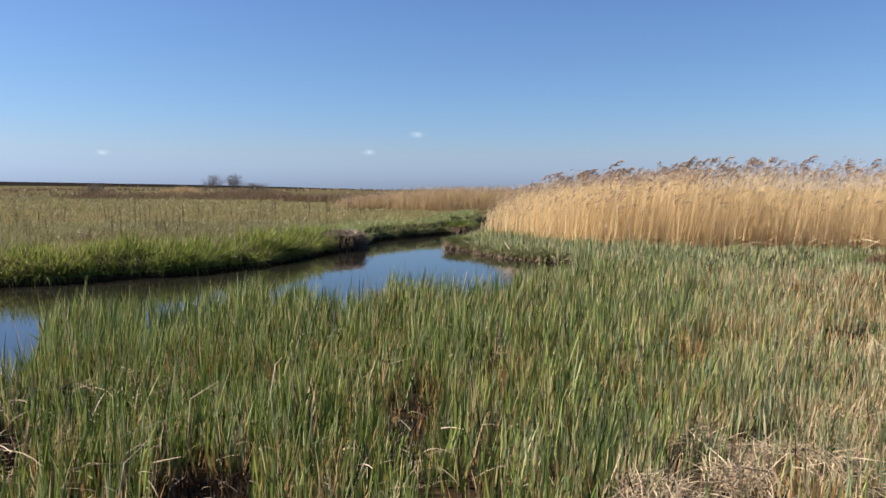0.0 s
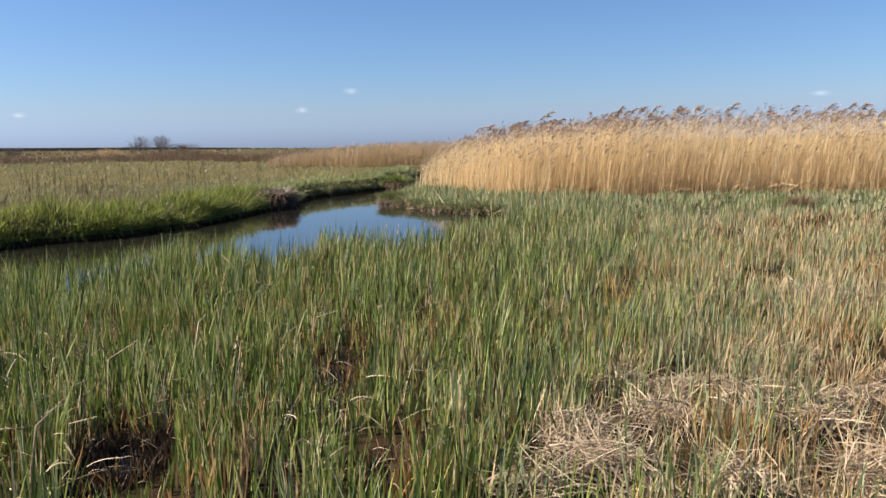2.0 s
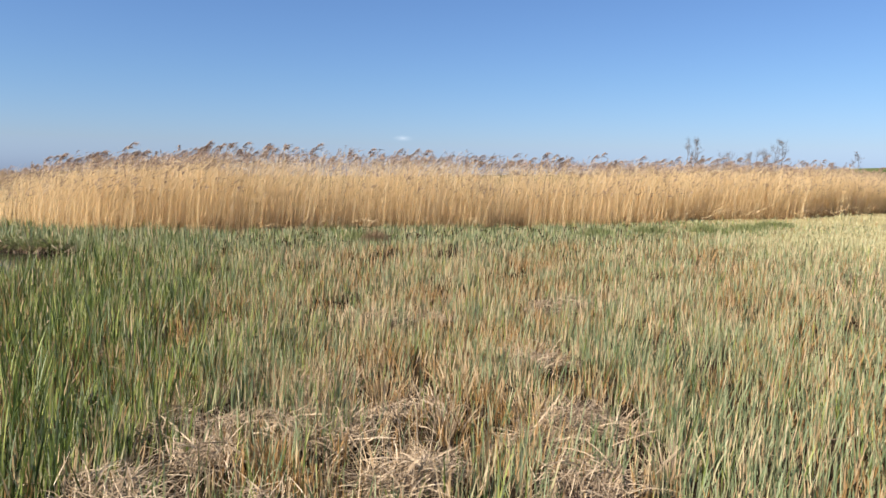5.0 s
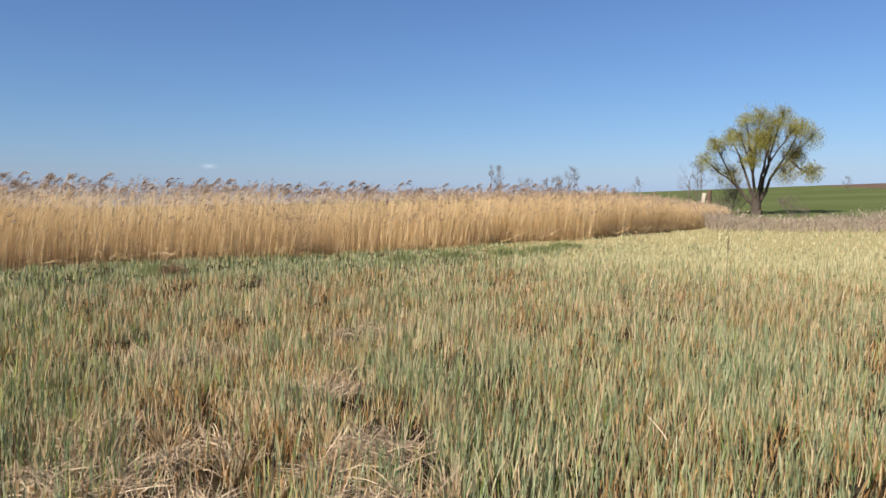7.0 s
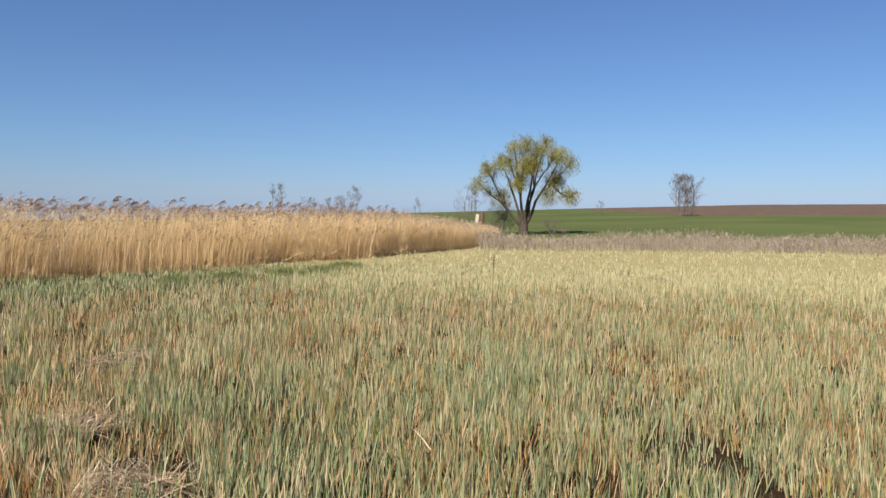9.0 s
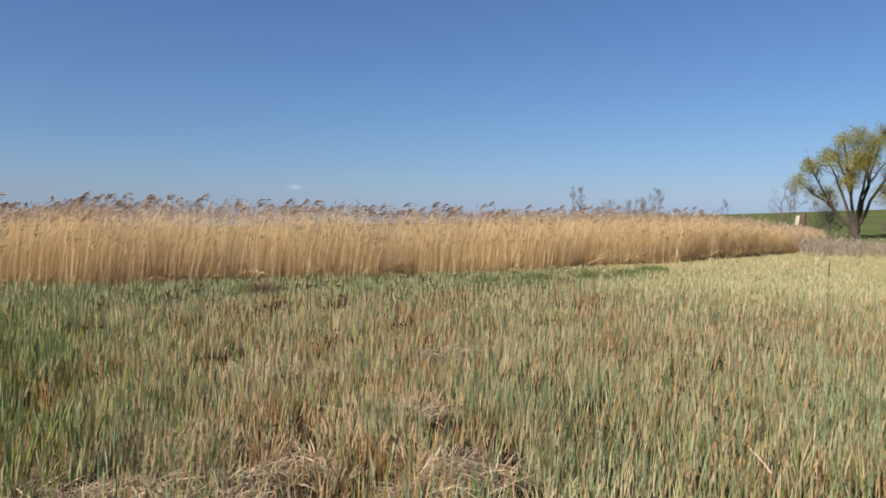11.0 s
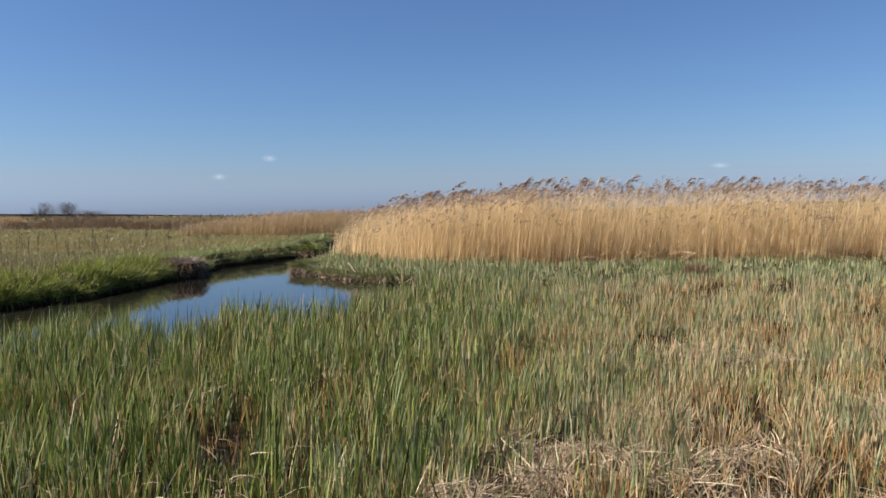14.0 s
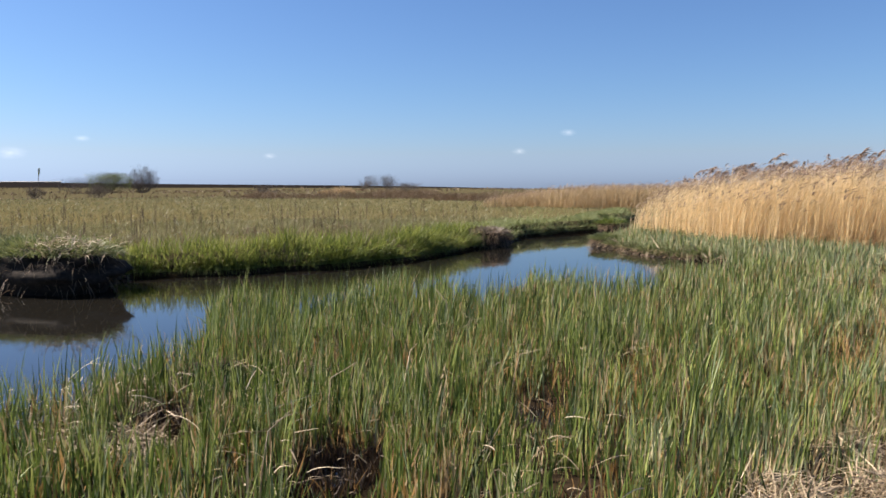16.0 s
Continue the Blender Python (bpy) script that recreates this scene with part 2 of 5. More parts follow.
def in_creek(x, y):
    """Whether points lie in the creek, and how far from its edge."""
    wx, wy = wobble(x, y)
    return inside(CREEK, x + wx, y + wy), line_gap(CREEK + CREEK[:1], x + wx, y + wy)


LX, LY = np.array(LEFT_LINE).T


def meadow_side(x, y):
    """Metres beyond the far bank (positive on the meadow)."""
    wx, wy = wobble(x, y)
    x, y = x + wx, y + wy
    over = (x < np.interp(y, LY, LX)) & (y > -6)
    d = line_gap(LEFT_LINE, x, y)
    return np.where(over | (y > 38) & (x < -9.8 + (y - 38) * 0.6), d, -d)


def bearing(x, y):
    return np.degrees(np.arctan2(x - 0.3, y))


def height(x, y):
    """The ground's height."""
    x, y = np.asarray(x, float), np.asarray(y, float)
    r, az = np.hypot(x, y), bearing(x, y)
    marsh = -0.245 + 0.035 * patchy(x, y, 1.5, 1) + 0.02 * patchy(x, y, 0.5, 2)
    for hx, hy, hr in HOLES:
        marsh = marsh - (0.12 if 0.14 < hr < 0.155 else 0.05) * smooth(2.0, 0.6, np.hypot(x - hx, y - hy) / hr)
    m = meadow_side(x, y)
    mead = 0.04 + 0.09 * smooth(2.5, 0.4, m) + 0.05 * patchy(x, y, 6, 3)
    z = marsh + (mead - marsh) * smooth(-0.02, 0.22, m) * (r < 4000)
    wet, gap = in_creek(x, y)
    z = np.where(wet, -0.30 - 0.5 * smooth(0.0, 0.7, gap), z)
    # dry ground behind the reeds and on the right
    dry = smooth(13, 34, r) * smooth(20, 38, az)
    z = z + 0.30 * dry
    # rising field on the right, low ploughed rise on the left
    k = np.interp(az, [12, 30, 43, 49, 57, 65, 70, 110, 150], [0, 0.009, 0.0195, 0.0235, 0.0290, 0.0335, 0.0360, 0.036, 0.0])
    rise = np.clip(r - 62, 0, None)
    z = z + k * np.where(rise < 300, rise, 300 + (rise - 300) * 0.2) * np.where(r < 900, 1, np.clip(1.6 - r / 1500, 0, 1))
    hl = np.interp(az, [-150, -100, -59, -47, -37, -33, -27, -21, -8, 10], [0, 6.0, 3.9, 2.44, 1.4, 0.95, -0.1, -1.75, -1.9, 0])
    z = z + hl * smooth(210, 400, r) + 0.25 * smooth(210, 400, r) - 0.012 * np.clip(r - 405, 0, None) * smooth(22, 5, az)
    return z


# ---------------------------------------------------------------- mesh helpers
def mesh_object(name, verts, faces_quads, faces_tris, mat, parent=None, label="", smooth_shade=True):
    me = bpy.data.meshes.new(name)
    q, t = np.asarray(faces_quads, np.int32).reshape(-1, 4), np.asarray(faces_tris, np.int32).reshape(-1, 3)
    me.vertices.add(len(verts))
    me.vertices.foreach_set("co", np.asarray(verts, np.float32).ravel())
    me.loops.add(q.size + t.size)
    me.loops.foreach_set("vertex_index", np.concatenate([q.ravel(), t.ravel()]))
    me.polygons.add(len(q) + len(t))
    starts = np.concatenate([np.arange(len(q)) * 4, q.size + np.arange(len(t)) * 3])
    me.polygons.foreach_set("loop_start", starts.astype(np.int32))
    me.polygons.foreach_set("use_smooth", np.full(len(q) + len(t), smooth_shade))
    me.update(calc_edges=True)
    me.validate()
    me.materials.append(mat)
    ob = new(name, me)
    if parent:
        ob.parent = parent
    if label:
        tagged(ob, label)
    return ob


def ribbons(base, direction, length, width, bend, segs, face=None, base_width=0.8, rng=RNG):
    """Verts, quads and tris of tapered bent blades. base (n,3); direction (n,3) at the foot; bend (n,3): how far the tip is carried."""
    n = len(base)
    d = direction / np.linalg.norm(direction, axis=1, keepdims=True)
    yaw = rng.uniform(0, 6.283, n) if face is None else face
    side = np.stack([np.cos(yaw), np.sin(yaw), np.zeros(n)], 1)
    side = side - d * np.sum(side * d, 1, keepdims=True)
    side /= np.linalg.norm(side, axis=1, keepdims=True) + 1e-9
    cols = []
    for k in range(segs):
        s = k / segs
        c = base + d * (length * s)[:, None] + bend * (s ** 2)
        w = width * (base_width + (1 - base_width) * min(1, s * 3)) * (1 - 0.75 * s ** 2.2) * 0.5
        cols += [c - side * w[:, None], c + side * w[:, None]]
    cols.append(base + d * length[:, None] + bend)
    v = np.stack(cols, 1)
    per = 2 * segs + 1
    o = (np.arange(n) * per)[:, None]
    q = np.concatenate([o + np.array([[2 * k, 2 * k + 1, 2 * k + 3, 2 * k + 2]]) for k in range(segs - 1)], 0) if segs > 1 else np.zeros((0, 4), int)
    t = o + np.array([[2 * segs - 2, 2 * segs - 1, 2 * segs]])
    return v.reshape(-1, 3), q, t


class Pile:
    """Collects blades for one object."""
    def __init__(self):
        self.v, self.q, self.t, self.n = [], [], [], 0

    def add(self, v, q, t):
        self.v.append(v), self.q.append(q + self.n), self.t.append(t + self.n)
        self.n += len(v)

    def make(self, name, mat, parent=None, label=""):
        return mesh_object(name, np.concatenate(self.v), np.concatenate(self.q), np.concatenate(self.t), mat, parent, label)


def tube(pile, pts, radii, sides=5):
    """A tapered tube along points, into a pile."""
    pts = np.asarray(pts, float)
    n = len(pts)
    tang = np.gradient(pts, axis=0)
    tang /= np.linalg.norm(tang, axis=1, keepdims=True) + 1e-9
    ref = np.array([0.3, 0.9, 0.1])
    a = np.cross(tang, ref)
    a /= np.linalg.norm(a, axis=1, keepdims=True) + 1e-9
    b = np.cross(tang, a)
    ang = np.arange(sides) / sides * 2 * np.pi
    v = pts[:, None] + np.asarray(radii)[:, None, None] * (a[:, None] * np.cos(ang)[None, :, None] + b[:, None] * np.sin(ang)[None, :, None])
    q = []
    for i in range(n - 1):
        for j in range(sides):
            q.append((i * sides + j, i * sides + (j + 1) % sides, (i + 1) * sides + (j + 1) % sides, (i + 1) * sides + j))
    pile.add(v.reshape(-1, 3), np.array(q), np.zeros((0, 3), int))


# ---------------------------------------------------------------- ground and water
def build_ground():
    az = np.radians(np.concatenate([np.arange(-100, 100, 0.65), np.arange(100, 260, 5)]))
    rad = np.concatenate([np.arange(0.4, 40, 0.24), np.geomspace(40, 4500, 75)])
    A, R = np.meshgrid(az, rad, indexing="ij")
    X, Y = R * np.sin(A), R * np.cos(A)
    Z = height(X, Y)
    na, nr = A.shape
    v = np.stack([X, Y, Z], -1).reshape(-1, 3)
    i, j = np.meshgrid(np.arange(na), np.arange(nr - 1), indexing="ij")
    i2 = (i + 1) % na
    q = np.stack([i * nr + j, i * nr + j + 1, i2 * nr + j + 1, i2 * nr + j], -1).reshape(-1, 4)
    v = np.concatenate([v, [[0, 0, float(height(0, 0))]]])
    k = np.arange(na)
    t = np.stack([np.full(na, len(v) - 1), k * nr, ((k + 1) % na) * nr], -1)
    m, n, l, out = material("wet_ground")
    geo = n.new("ShaderNodeNewGeometry")
    sep = n.new("ShaderNodeSeparateXYZ")
    l.new(geo.outputs["Position"], sep.inputs[0])

    def noise_tex(scale, detail=6):
        a = n.new("ShaderNodeTexNoise")
        a.inputs["Scale"].default_value = scale
        a.inputs["Detail"].default_value = detail
        l.new(geo.outputs["Position"], a.inputs["Vector"])
        return a.outputs["Fac"]

    def calc(op, a, b=0.0):
        c = n.new("ShaderNodeMath")
        c.operation = op
        for s, val in zip(c.inputs, (a, b)):
            if hasattr(val, "is_linked"):
                l.new(val, s)
            else:
                s.default_value = val
        return c.outputs[0]

    def step(v, lo, hi):
        r = n.new("ShaderNodeMapRange")
        r.interpolation_type = "SMOOTHSTEP"
        r.inputs[1].default_value, r.inputs[2].default_value = lo, hi
        l.new(v, r.inputs[0])
        return r.outputs[0]

    def blend(f, a, b):
        x = n.new("ShaderNodeMix")
        x.data_type = "RGBA"
        l.new(f, x.inputs["Factor"])
        for s, val in ((x.inputs[6], a), (x.inputs[7], b)):
            if isinstance(val, tuple):
                s.default_value = (*val, 1)
            else:
                l.new(val, s)
        return x.outputs[2]

    x, y, z = sep.outputs
    r = calc("SQRT", calc("ADD", calc("MULTIPLY", x, x), calc("MULTIPLY", y, y)))
    big, mid, fine = noise_tex(0.035, 5), noise_tex(0.6), noise_tex(9, 8)
    mud = blend(fine, (0.012, 0.009, 0.006), (0.05, 0.034, 0.02))
    grass_tone = blend(step(mid, 0.4, 0.62), (0.078, 0.072, 0.032), (0.14, 0.115, 0.06))
    thatch = blend(step(big, 0.35, 0.65), grass_tone, (0.115, 0.088, 0.04))
    thatch = blend(step(fine, 0.25, 0.8), thatch, (0.082, 0.07, 0.03))
    thatch = blend(step(r, 45, 110), thatch, blend(step(mid, 0.35, 0.65), (0.064, 0.056, 0.029), (0.098, 0.08, 0.043)))
    plough = blend(step(mid, 0.3, 0.7), (0.011, 0.0095, 0.009), (0.019, 0.016, 0.0145))
    young = blend(step(big, 0.3, 0.7), (0.066, 0.084, 0.032), (0.09, 0.108, 0.044))
    soil = blend(step(mid, 0.3, 0.7), (0.085, 0.06, 0.047), (0.12, 0.087, 0.068))
    col = blend(step(z, -0.16, -0.02), mud, thatch)
    strawy = blend(fine, (0.17, 0.15, 0.07), (0.34, 0.29, 0.15))
    side = calc("MULTIPLY", step(r, 13, 21), step(calc("SUBTRACT", x, calc("MULTIPLY", y, 0.7)), -3, 5))
    col = blend(side, col, strawy)
    # far left: ploughed rise
    left = calc("MULTIPLY", step(calc("ADD", r, calc("MULTIPLY", mid, 20.0)), 296, 304), step(calc("MULTIPLY", x, -1.0), -20, 20))
    col = blend(left, col, plough)
    # right: young crop, then bare soil on the upper slope
    field = calc("MULTIPLY", step(r, 64, 72), step(calc("ADD", x, calc("MULTIPLY", y, -0.35)), 5, 25))
    col = blend(field, col, young)
    bound = calc("ADD", calc("SUBTRACT", calc("MULTIPLY", x, 0.82), y), calc("MULTIPLY", big, 12.0))
    upper = calc("MULTIPLY", field, calc("MULTIPLY", step(bound, 57, 61), step(r, 160, 168)))
    col = blend(upper, col, soil)
    p = n.new("ShaderNodeBsdfPrincipled")
    p.inputs["Roughness"].default_value = 1.0
    p.inputs["Specular IOR Level"].default_value = 0.0
    l.new(col, p.inputs["Base Color"])
    b = n.new("ShaderNodeBump")
    b.inputs["Strength"].default_value = 0.5
    b.inputs["Distance"].default_value = 0.04
    l.new(fine, b.inputs["Height"])
    l.new(b.outputs[0], p.inputs["Normal"])
    l.new(p.outputs[0], out.inputs["Surface"])
    g = mesh_object("ground", v, q, t, m)
    tagged(g, "dark boggy marsh soil rising to farmland beyond", "ground", kind="structure")


def build_water():
    xs, ys = np.linspace(-22, 6, 57), np.linspace(-8, 42, 101)
    X, Y = np.meshgrid(xs, ys, indexing="ij")
    v = np.stack([X, Y, np.full(X.shape, WATER_Z)], -1).reshape(-1, 3)
    i, j = np.meshgrid(np.arange(56), np.arange(100), indexing="ij")
    q = np.stack([i * 101 + j, (i + 1) * 101 + j, (i + 1) * 101 + j + 1, i * 101 + j + 1], -1).reshape(-1, 4)
    w = mesh_object("water", v, q, np.zeros((0, 3), int), M_WATER)
    tagged(w, "still dark creek water with faint ripples", "water", kind="structure")


build_ground()
build_water()

# ---------------------------------------------------------------- marsh vegetation
def scatter(n, r0, r1, power, az0=-80, az1=90, rng=RNG):
    """Points around the standing place, thinning out with distance as r ** -power."""
    u = rng.uniform(0, 1, n)
    e = 2 - power
    r = (r0 ** e + u * (r1 ** e - r0 ** e)) ** (1 / e)
    a = np.radians(rng.uniform(az0, az1, n))
    return 0.3 + r * np.sin(a), r * np.cos(a), r


# lodged straw: x, y, radius along x, radius along y
MATS = [(0.98, 5.8, 0.4, 0.26), (0.6, 5.15, 0.55, 0.34), (1.55, 5.1, 0.5, 0.3), (0.25, 4.2, 0.5, 0.4), (1.2, 4.25, 0.5, 0.36), (-0.1, 3.6, 0.35, 0.3), (0.65, 3.45, 0.42, 0.26), (1.45, 3.75, 0.4, 0.28),
        (2.35, 4.5, 0.45, 0.3), (2.15, 3.5, 0.5, 0.3), (2.95, 4.3, 0.35, 0.28), (3.15, 6.0, 0.4, 0.25), (2.42, 8.2, 0.65, 0.42), (0.9, 8.1, 0.4, 0.3), (-0.4, 11.7, 0.5, 0.35), (4.6, 8.6, 0.5, 0.4),
        (-4.7, 3.3, 0.5, 0.6), (-5.0, 4.2, 0.45, 0.4), (-4.1, 2.9, 0.5, 0.4), (-4.3, 5.1, 0.3, 0.3)]


def zone(x, y):
    """Shares of green, blue-green, dry, rust and pale blades."""
    r, az = np.hypot(x, y), bearing(x, y)
    edge = np.interp(y, [2, 4, 5, 8, 11, 16], [0.4, -0.2, -0.35, 0.4, 0.6, 0.2])
    lush = 1 / (1 + np.exp(-((edge - x) / 0.55 + 1.4 * patchy(x, y, 2.2, 4))))
    strip = smooth(15.8, 17.5, y - 0.02 * x + 0.5 * patchy(x, y, 3, 5)) * smooth(21, 13, x)
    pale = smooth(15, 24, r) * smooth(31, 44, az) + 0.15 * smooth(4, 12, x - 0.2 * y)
    dryness = np.clip(0.5 + 0.75 * patchy(x, y, 1.6, 6) + 0.3 * patchy(x, y, 5, 2), 0, 1)
    rusty = np.clip(0.35 + 0.9 * patchy(x, y, 0.9, 3), 0, 1)
    g = 0.60 * lush + (1 - lush) * 0.08
    b = 0.11 * lush + (1 - lush) * 0.36
    d = 0.09 * lush + (1 - lush) * (0.13 + 0.36 * dryness)
    u = 0.36 * rusty * lush + (1 - lush) * 0.85 * rusty
    russet = smooth(2.5, 6, r) * smooth(19, 15, r) * smooth(2, 12, az)
    d, u, b = d + 0.12 * russet, u + 0.42 * russet * rusty, b - 0.08 * russet
    p = 0.04 * np.ones_like(x) + 0.08 * (1 - lush)
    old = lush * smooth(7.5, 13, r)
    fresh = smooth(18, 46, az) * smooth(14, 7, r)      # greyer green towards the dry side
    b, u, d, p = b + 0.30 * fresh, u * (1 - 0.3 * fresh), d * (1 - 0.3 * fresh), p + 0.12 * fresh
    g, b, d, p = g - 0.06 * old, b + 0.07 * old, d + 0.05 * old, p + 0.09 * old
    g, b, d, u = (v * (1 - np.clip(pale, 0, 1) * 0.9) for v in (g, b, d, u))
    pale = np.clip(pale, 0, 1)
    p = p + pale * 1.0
    g = g * (1 - strip) + strip * 0.18
    b = b * (1 - strip) + strip * 0.48
    d = d * (1 - strip) + strip * 0.16
    u = u * (1 - strip) + strip * 0.02
    p = p * (1 - strip) + strip * 0.24
    s = np.stack([g, b, d, u, p])
    return s / s.sum(0), lush, strip


def marsh_ok(x, y, rng=RNG, ragged=0.25):
    m = meadow_side(x, y)
    wet, gap = in_creek(x, y)
    wet = wet & (gap > rng.uniform(-0.1, ragged, len(x)) ** 2)
    rx, ry = np.array(REED_LINE).T
    behind = (y > np.interp(x, rx, ry) + 0.6) & (x > -7)
    return (~wet) & (m < -0.1) & (~behind)


def hole_keep(x, y, rng=RNG):
    keep = np.ones(len(x), bool)
    for hx, hy, hr in HOLES:
        a = math.atan2(hx - 0.2, hy)
        u, w = (x - hx) * math.cos(a) - (y - hy) * math.sin(a), (x - hx) * math.sin(a) + (y - hy) * math.cos(a)
        keep &= np.hypot(u, (w + 0.8 * hr) / 1.9) > hr * rng.uniform(0.85, 1.3, len(x))
    for mx, my, ra, rb in MATS:
        q = np.hypot((x - mx) / ra, (y - my) / rb) / 0.85
        keep &= (q > rng.uniform(0.55, 1.3, len(x))) | (rng.uniform(0, 1, len(x)) < np.where(mx < -3, 0.6, 0.46 if my < 7 else 0.15))
    return keep


def lowered(x, y):
    """Blades stay short in front of the bare wet holes."""
    f = np.ones(len(x))
    for hx, hy, hr in HOLES:
        a = math.atan2(hx - 0.2, hy)
        u, w = (x - hx) * math.cos(a) - (y - hy) * math.sin(a), (x - hx) * math.sin(a) + (y - hy) * math.cos(a)
        near = smooth(1.6, 0.8, np.abs(u) / hr) * smooth(-8.5, -5, w / hr) * smooth(1.5, 0.5, w / hr)
        f = f * (1 - 0.68 * near)
    return f


SPECIES = [("green_sedge", M_GREEN, "fresh green sedge blades standing in shallow bog water", 1.10),
           ("bluegreen_sedge", M_BLUE, "blue-green sedge blades standing in the marsh", 1.0),
           ("dry_sedge", M_DRY, "straw-coloured dead sedge blades among the green", 0.92),
           ("rust_sedge", M_RUST, "rust-brown withered sedge blades low in the marsh", 0.72),
           ("pale_grass", M_PALE, "pale yellow-green grass at the marsh's dry edge", 0.9)]


def build_sedge():
    piles = [Pile() for _ in SPECIES]
    batches = [(74000, 1.2, 6.5, 0.15, 4), (215000, 6.5, 15, 1.1, 3), (180000, 15, 27, 1.1, 2), (70000, 27, 60, 1.3, 2)]
    for n, r0, r1, power, segs in batches:
        blades = 7 if r0 < 5 else 4                  # blades of a tuft
        x, y, r = scatter(n // blades, r0, r1, power)
        clump = patchy(x, y, 0.35, 7) + 0.6 * patchy(x, y, 1.1, 1)
        keep = RNG.uniform(-0.9, 0.5, len(x)) < 1.15 * clump + (0.2 if r0 < 5 else 0.34)
        x, y, r, clump = (np.repeat(v[keep], blades) for v in (x, y, r, clump))
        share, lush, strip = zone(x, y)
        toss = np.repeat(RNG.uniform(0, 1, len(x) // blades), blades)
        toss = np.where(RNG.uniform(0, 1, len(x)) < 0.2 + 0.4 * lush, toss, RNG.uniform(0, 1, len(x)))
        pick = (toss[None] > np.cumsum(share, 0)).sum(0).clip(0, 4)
        vigour = np.repeat(RNG.normal(1, 0.18, len(x) // blades), blades)
        ox, oy = RNG.normal(0, 0.045, len(x)), RNG.normal(0, 0.045, len(x))
        x, y = x + ox, y + oy
        keep = marsh_ok(x, y) & hole_keep(x, y) & (RNG.uniform(0, 1, len(x)) > 0.22 * lush)
        x, y, r, clump, lush, strip, pick, vigour, ox, oy = (v[keep] for v in (x, y, r, clump, lush, strip, pick, vigour, ox, oy))
        gz = np.maximum(height(x, y), WATER_Z - 0.12)
        shore = smooth(1.3, 0.3, line_gap(CREEK + CREEK[:1], x, y)) * (y < 16)
        low = lowered(x, y) if r0 < 6 else np.ones(len(x))
        for k, (_, _, _, tall) in enumerate(SPECIES):
            s = pick == k
            c = s.sum()
            if not c:
                continue
            h = tall * (0.255 + 0.10 * lush[s] + -0.07 * strip[s] + 0.06 * clump[s]) * RNG.uniform(0.55, 1.2, c) * vigour[s]
            h = h + 0.10 * shore[s] * RNG.uniform(0.3, 1.2, c)
            h = np.where(gz[s] > -0.15, h * 0.7, h) * low[s]
            w = np.interp(r[s], [2, 6, 15, 40], [0.0085, 0.0088, 0.0125, 0.034]) * RNG.uniform(0.6, 1.3, c) * (1 + 0.35 * lush[s])
            lean = 0.075 if k != 3 else 0.2
            d = np.stack([RNG.normal(0.02, lean, c) + 2.2 * ox[s], RNG.normal(0, lean, c) + 2.2 * oy[s], np.ones(c)], 1)
            bend = np.stack([RNG.normal(0.03, 0.075, c), RNG.normal(0, 0.075, c), -np.abs(RNG.normal(0, 0.03, c))], 1) * h[:, None]
            if k in (0, 2):
                flop = RNG.uniform(0, 1, c) < (0.06 if k == 0 else 0.10)
                bend[flop] *= 4.0
                bend[flop, 2] -= 0.35 * h[flop]
            base = np.stack([x[s], y[s], gz[s] - 0.01], 1)
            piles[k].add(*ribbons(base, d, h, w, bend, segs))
    # rusty stubble round the wet holes
    for hx, hy, hr in HOLES:
        c = int(380 * hr)
        a, q = RNG.uniform(0, 6.283, c), hr * RNG.uniform(1.05, 1.9, c)
        x, y = hx + q * np.cos(a), hy - 0.5 * hr + 1.5 * q * np.sin(a)
        h = RNG.uniform(0.08, 0.26, c)
        d = np.stack([RNG.normal(0, 0.25, c), RNG.normal(0, 0.25, c), np.ones(c)], 1)
        piles[3].add(*ribbons(np.stack([x, y, np.maximum(height(x, y), WATER_Z) - 0.01], 1), d, h, RNG.uniform(0.005, 0.011, c), RNG.normal(0, 0.12, (c, 3)) * h[:, None], 3))
    for hx, hy, hr in WITHERED:
        c = int(420 * hr)
        a, q = RNG.uniform(0, 6.283, c), hr * np.sqrt(RNG.uniform(0, 1, c))
        x, y = hx + q * np.cos(a), hy + q * np.sin(a)
        h = RNG.uniform(0.14, 0.36, c)
        d = np.stack([RNG.normal(0, 0.22, c), RNG.normal(0, 0.22, c), np.ones(c)], 1)
        piles[3].add(*ribbons(np.stack([x, y, np.maximum(height(x, y), WATER_Z) - 0.01], 1), d, h, RNG.uniform(0.006, 0.012, c), RNG.normal(0, 0.14, (c, 3)) * h[:, None], 3))
    # stubble within the holes; its dark material stands in for shade down there
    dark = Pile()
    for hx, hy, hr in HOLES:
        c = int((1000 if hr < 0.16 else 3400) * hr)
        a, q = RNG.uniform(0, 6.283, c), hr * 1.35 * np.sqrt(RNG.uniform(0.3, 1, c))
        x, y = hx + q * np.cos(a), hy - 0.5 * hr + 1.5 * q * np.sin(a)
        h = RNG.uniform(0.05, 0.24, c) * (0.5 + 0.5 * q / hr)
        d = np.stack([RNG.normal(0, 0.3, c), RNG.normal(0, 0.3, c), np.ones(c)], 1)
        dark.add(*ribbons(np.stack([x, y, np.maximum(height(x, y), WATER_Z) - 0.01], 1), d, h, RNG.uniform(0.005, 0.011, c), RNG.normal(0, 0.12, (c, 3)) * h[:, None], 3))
    tagged(dark.make("shaded_wet_stubble", M_STUBBLE), "wet sedge stubble in boggy hollows, coloured near-black for their shade", "sedge", kind="stuff")
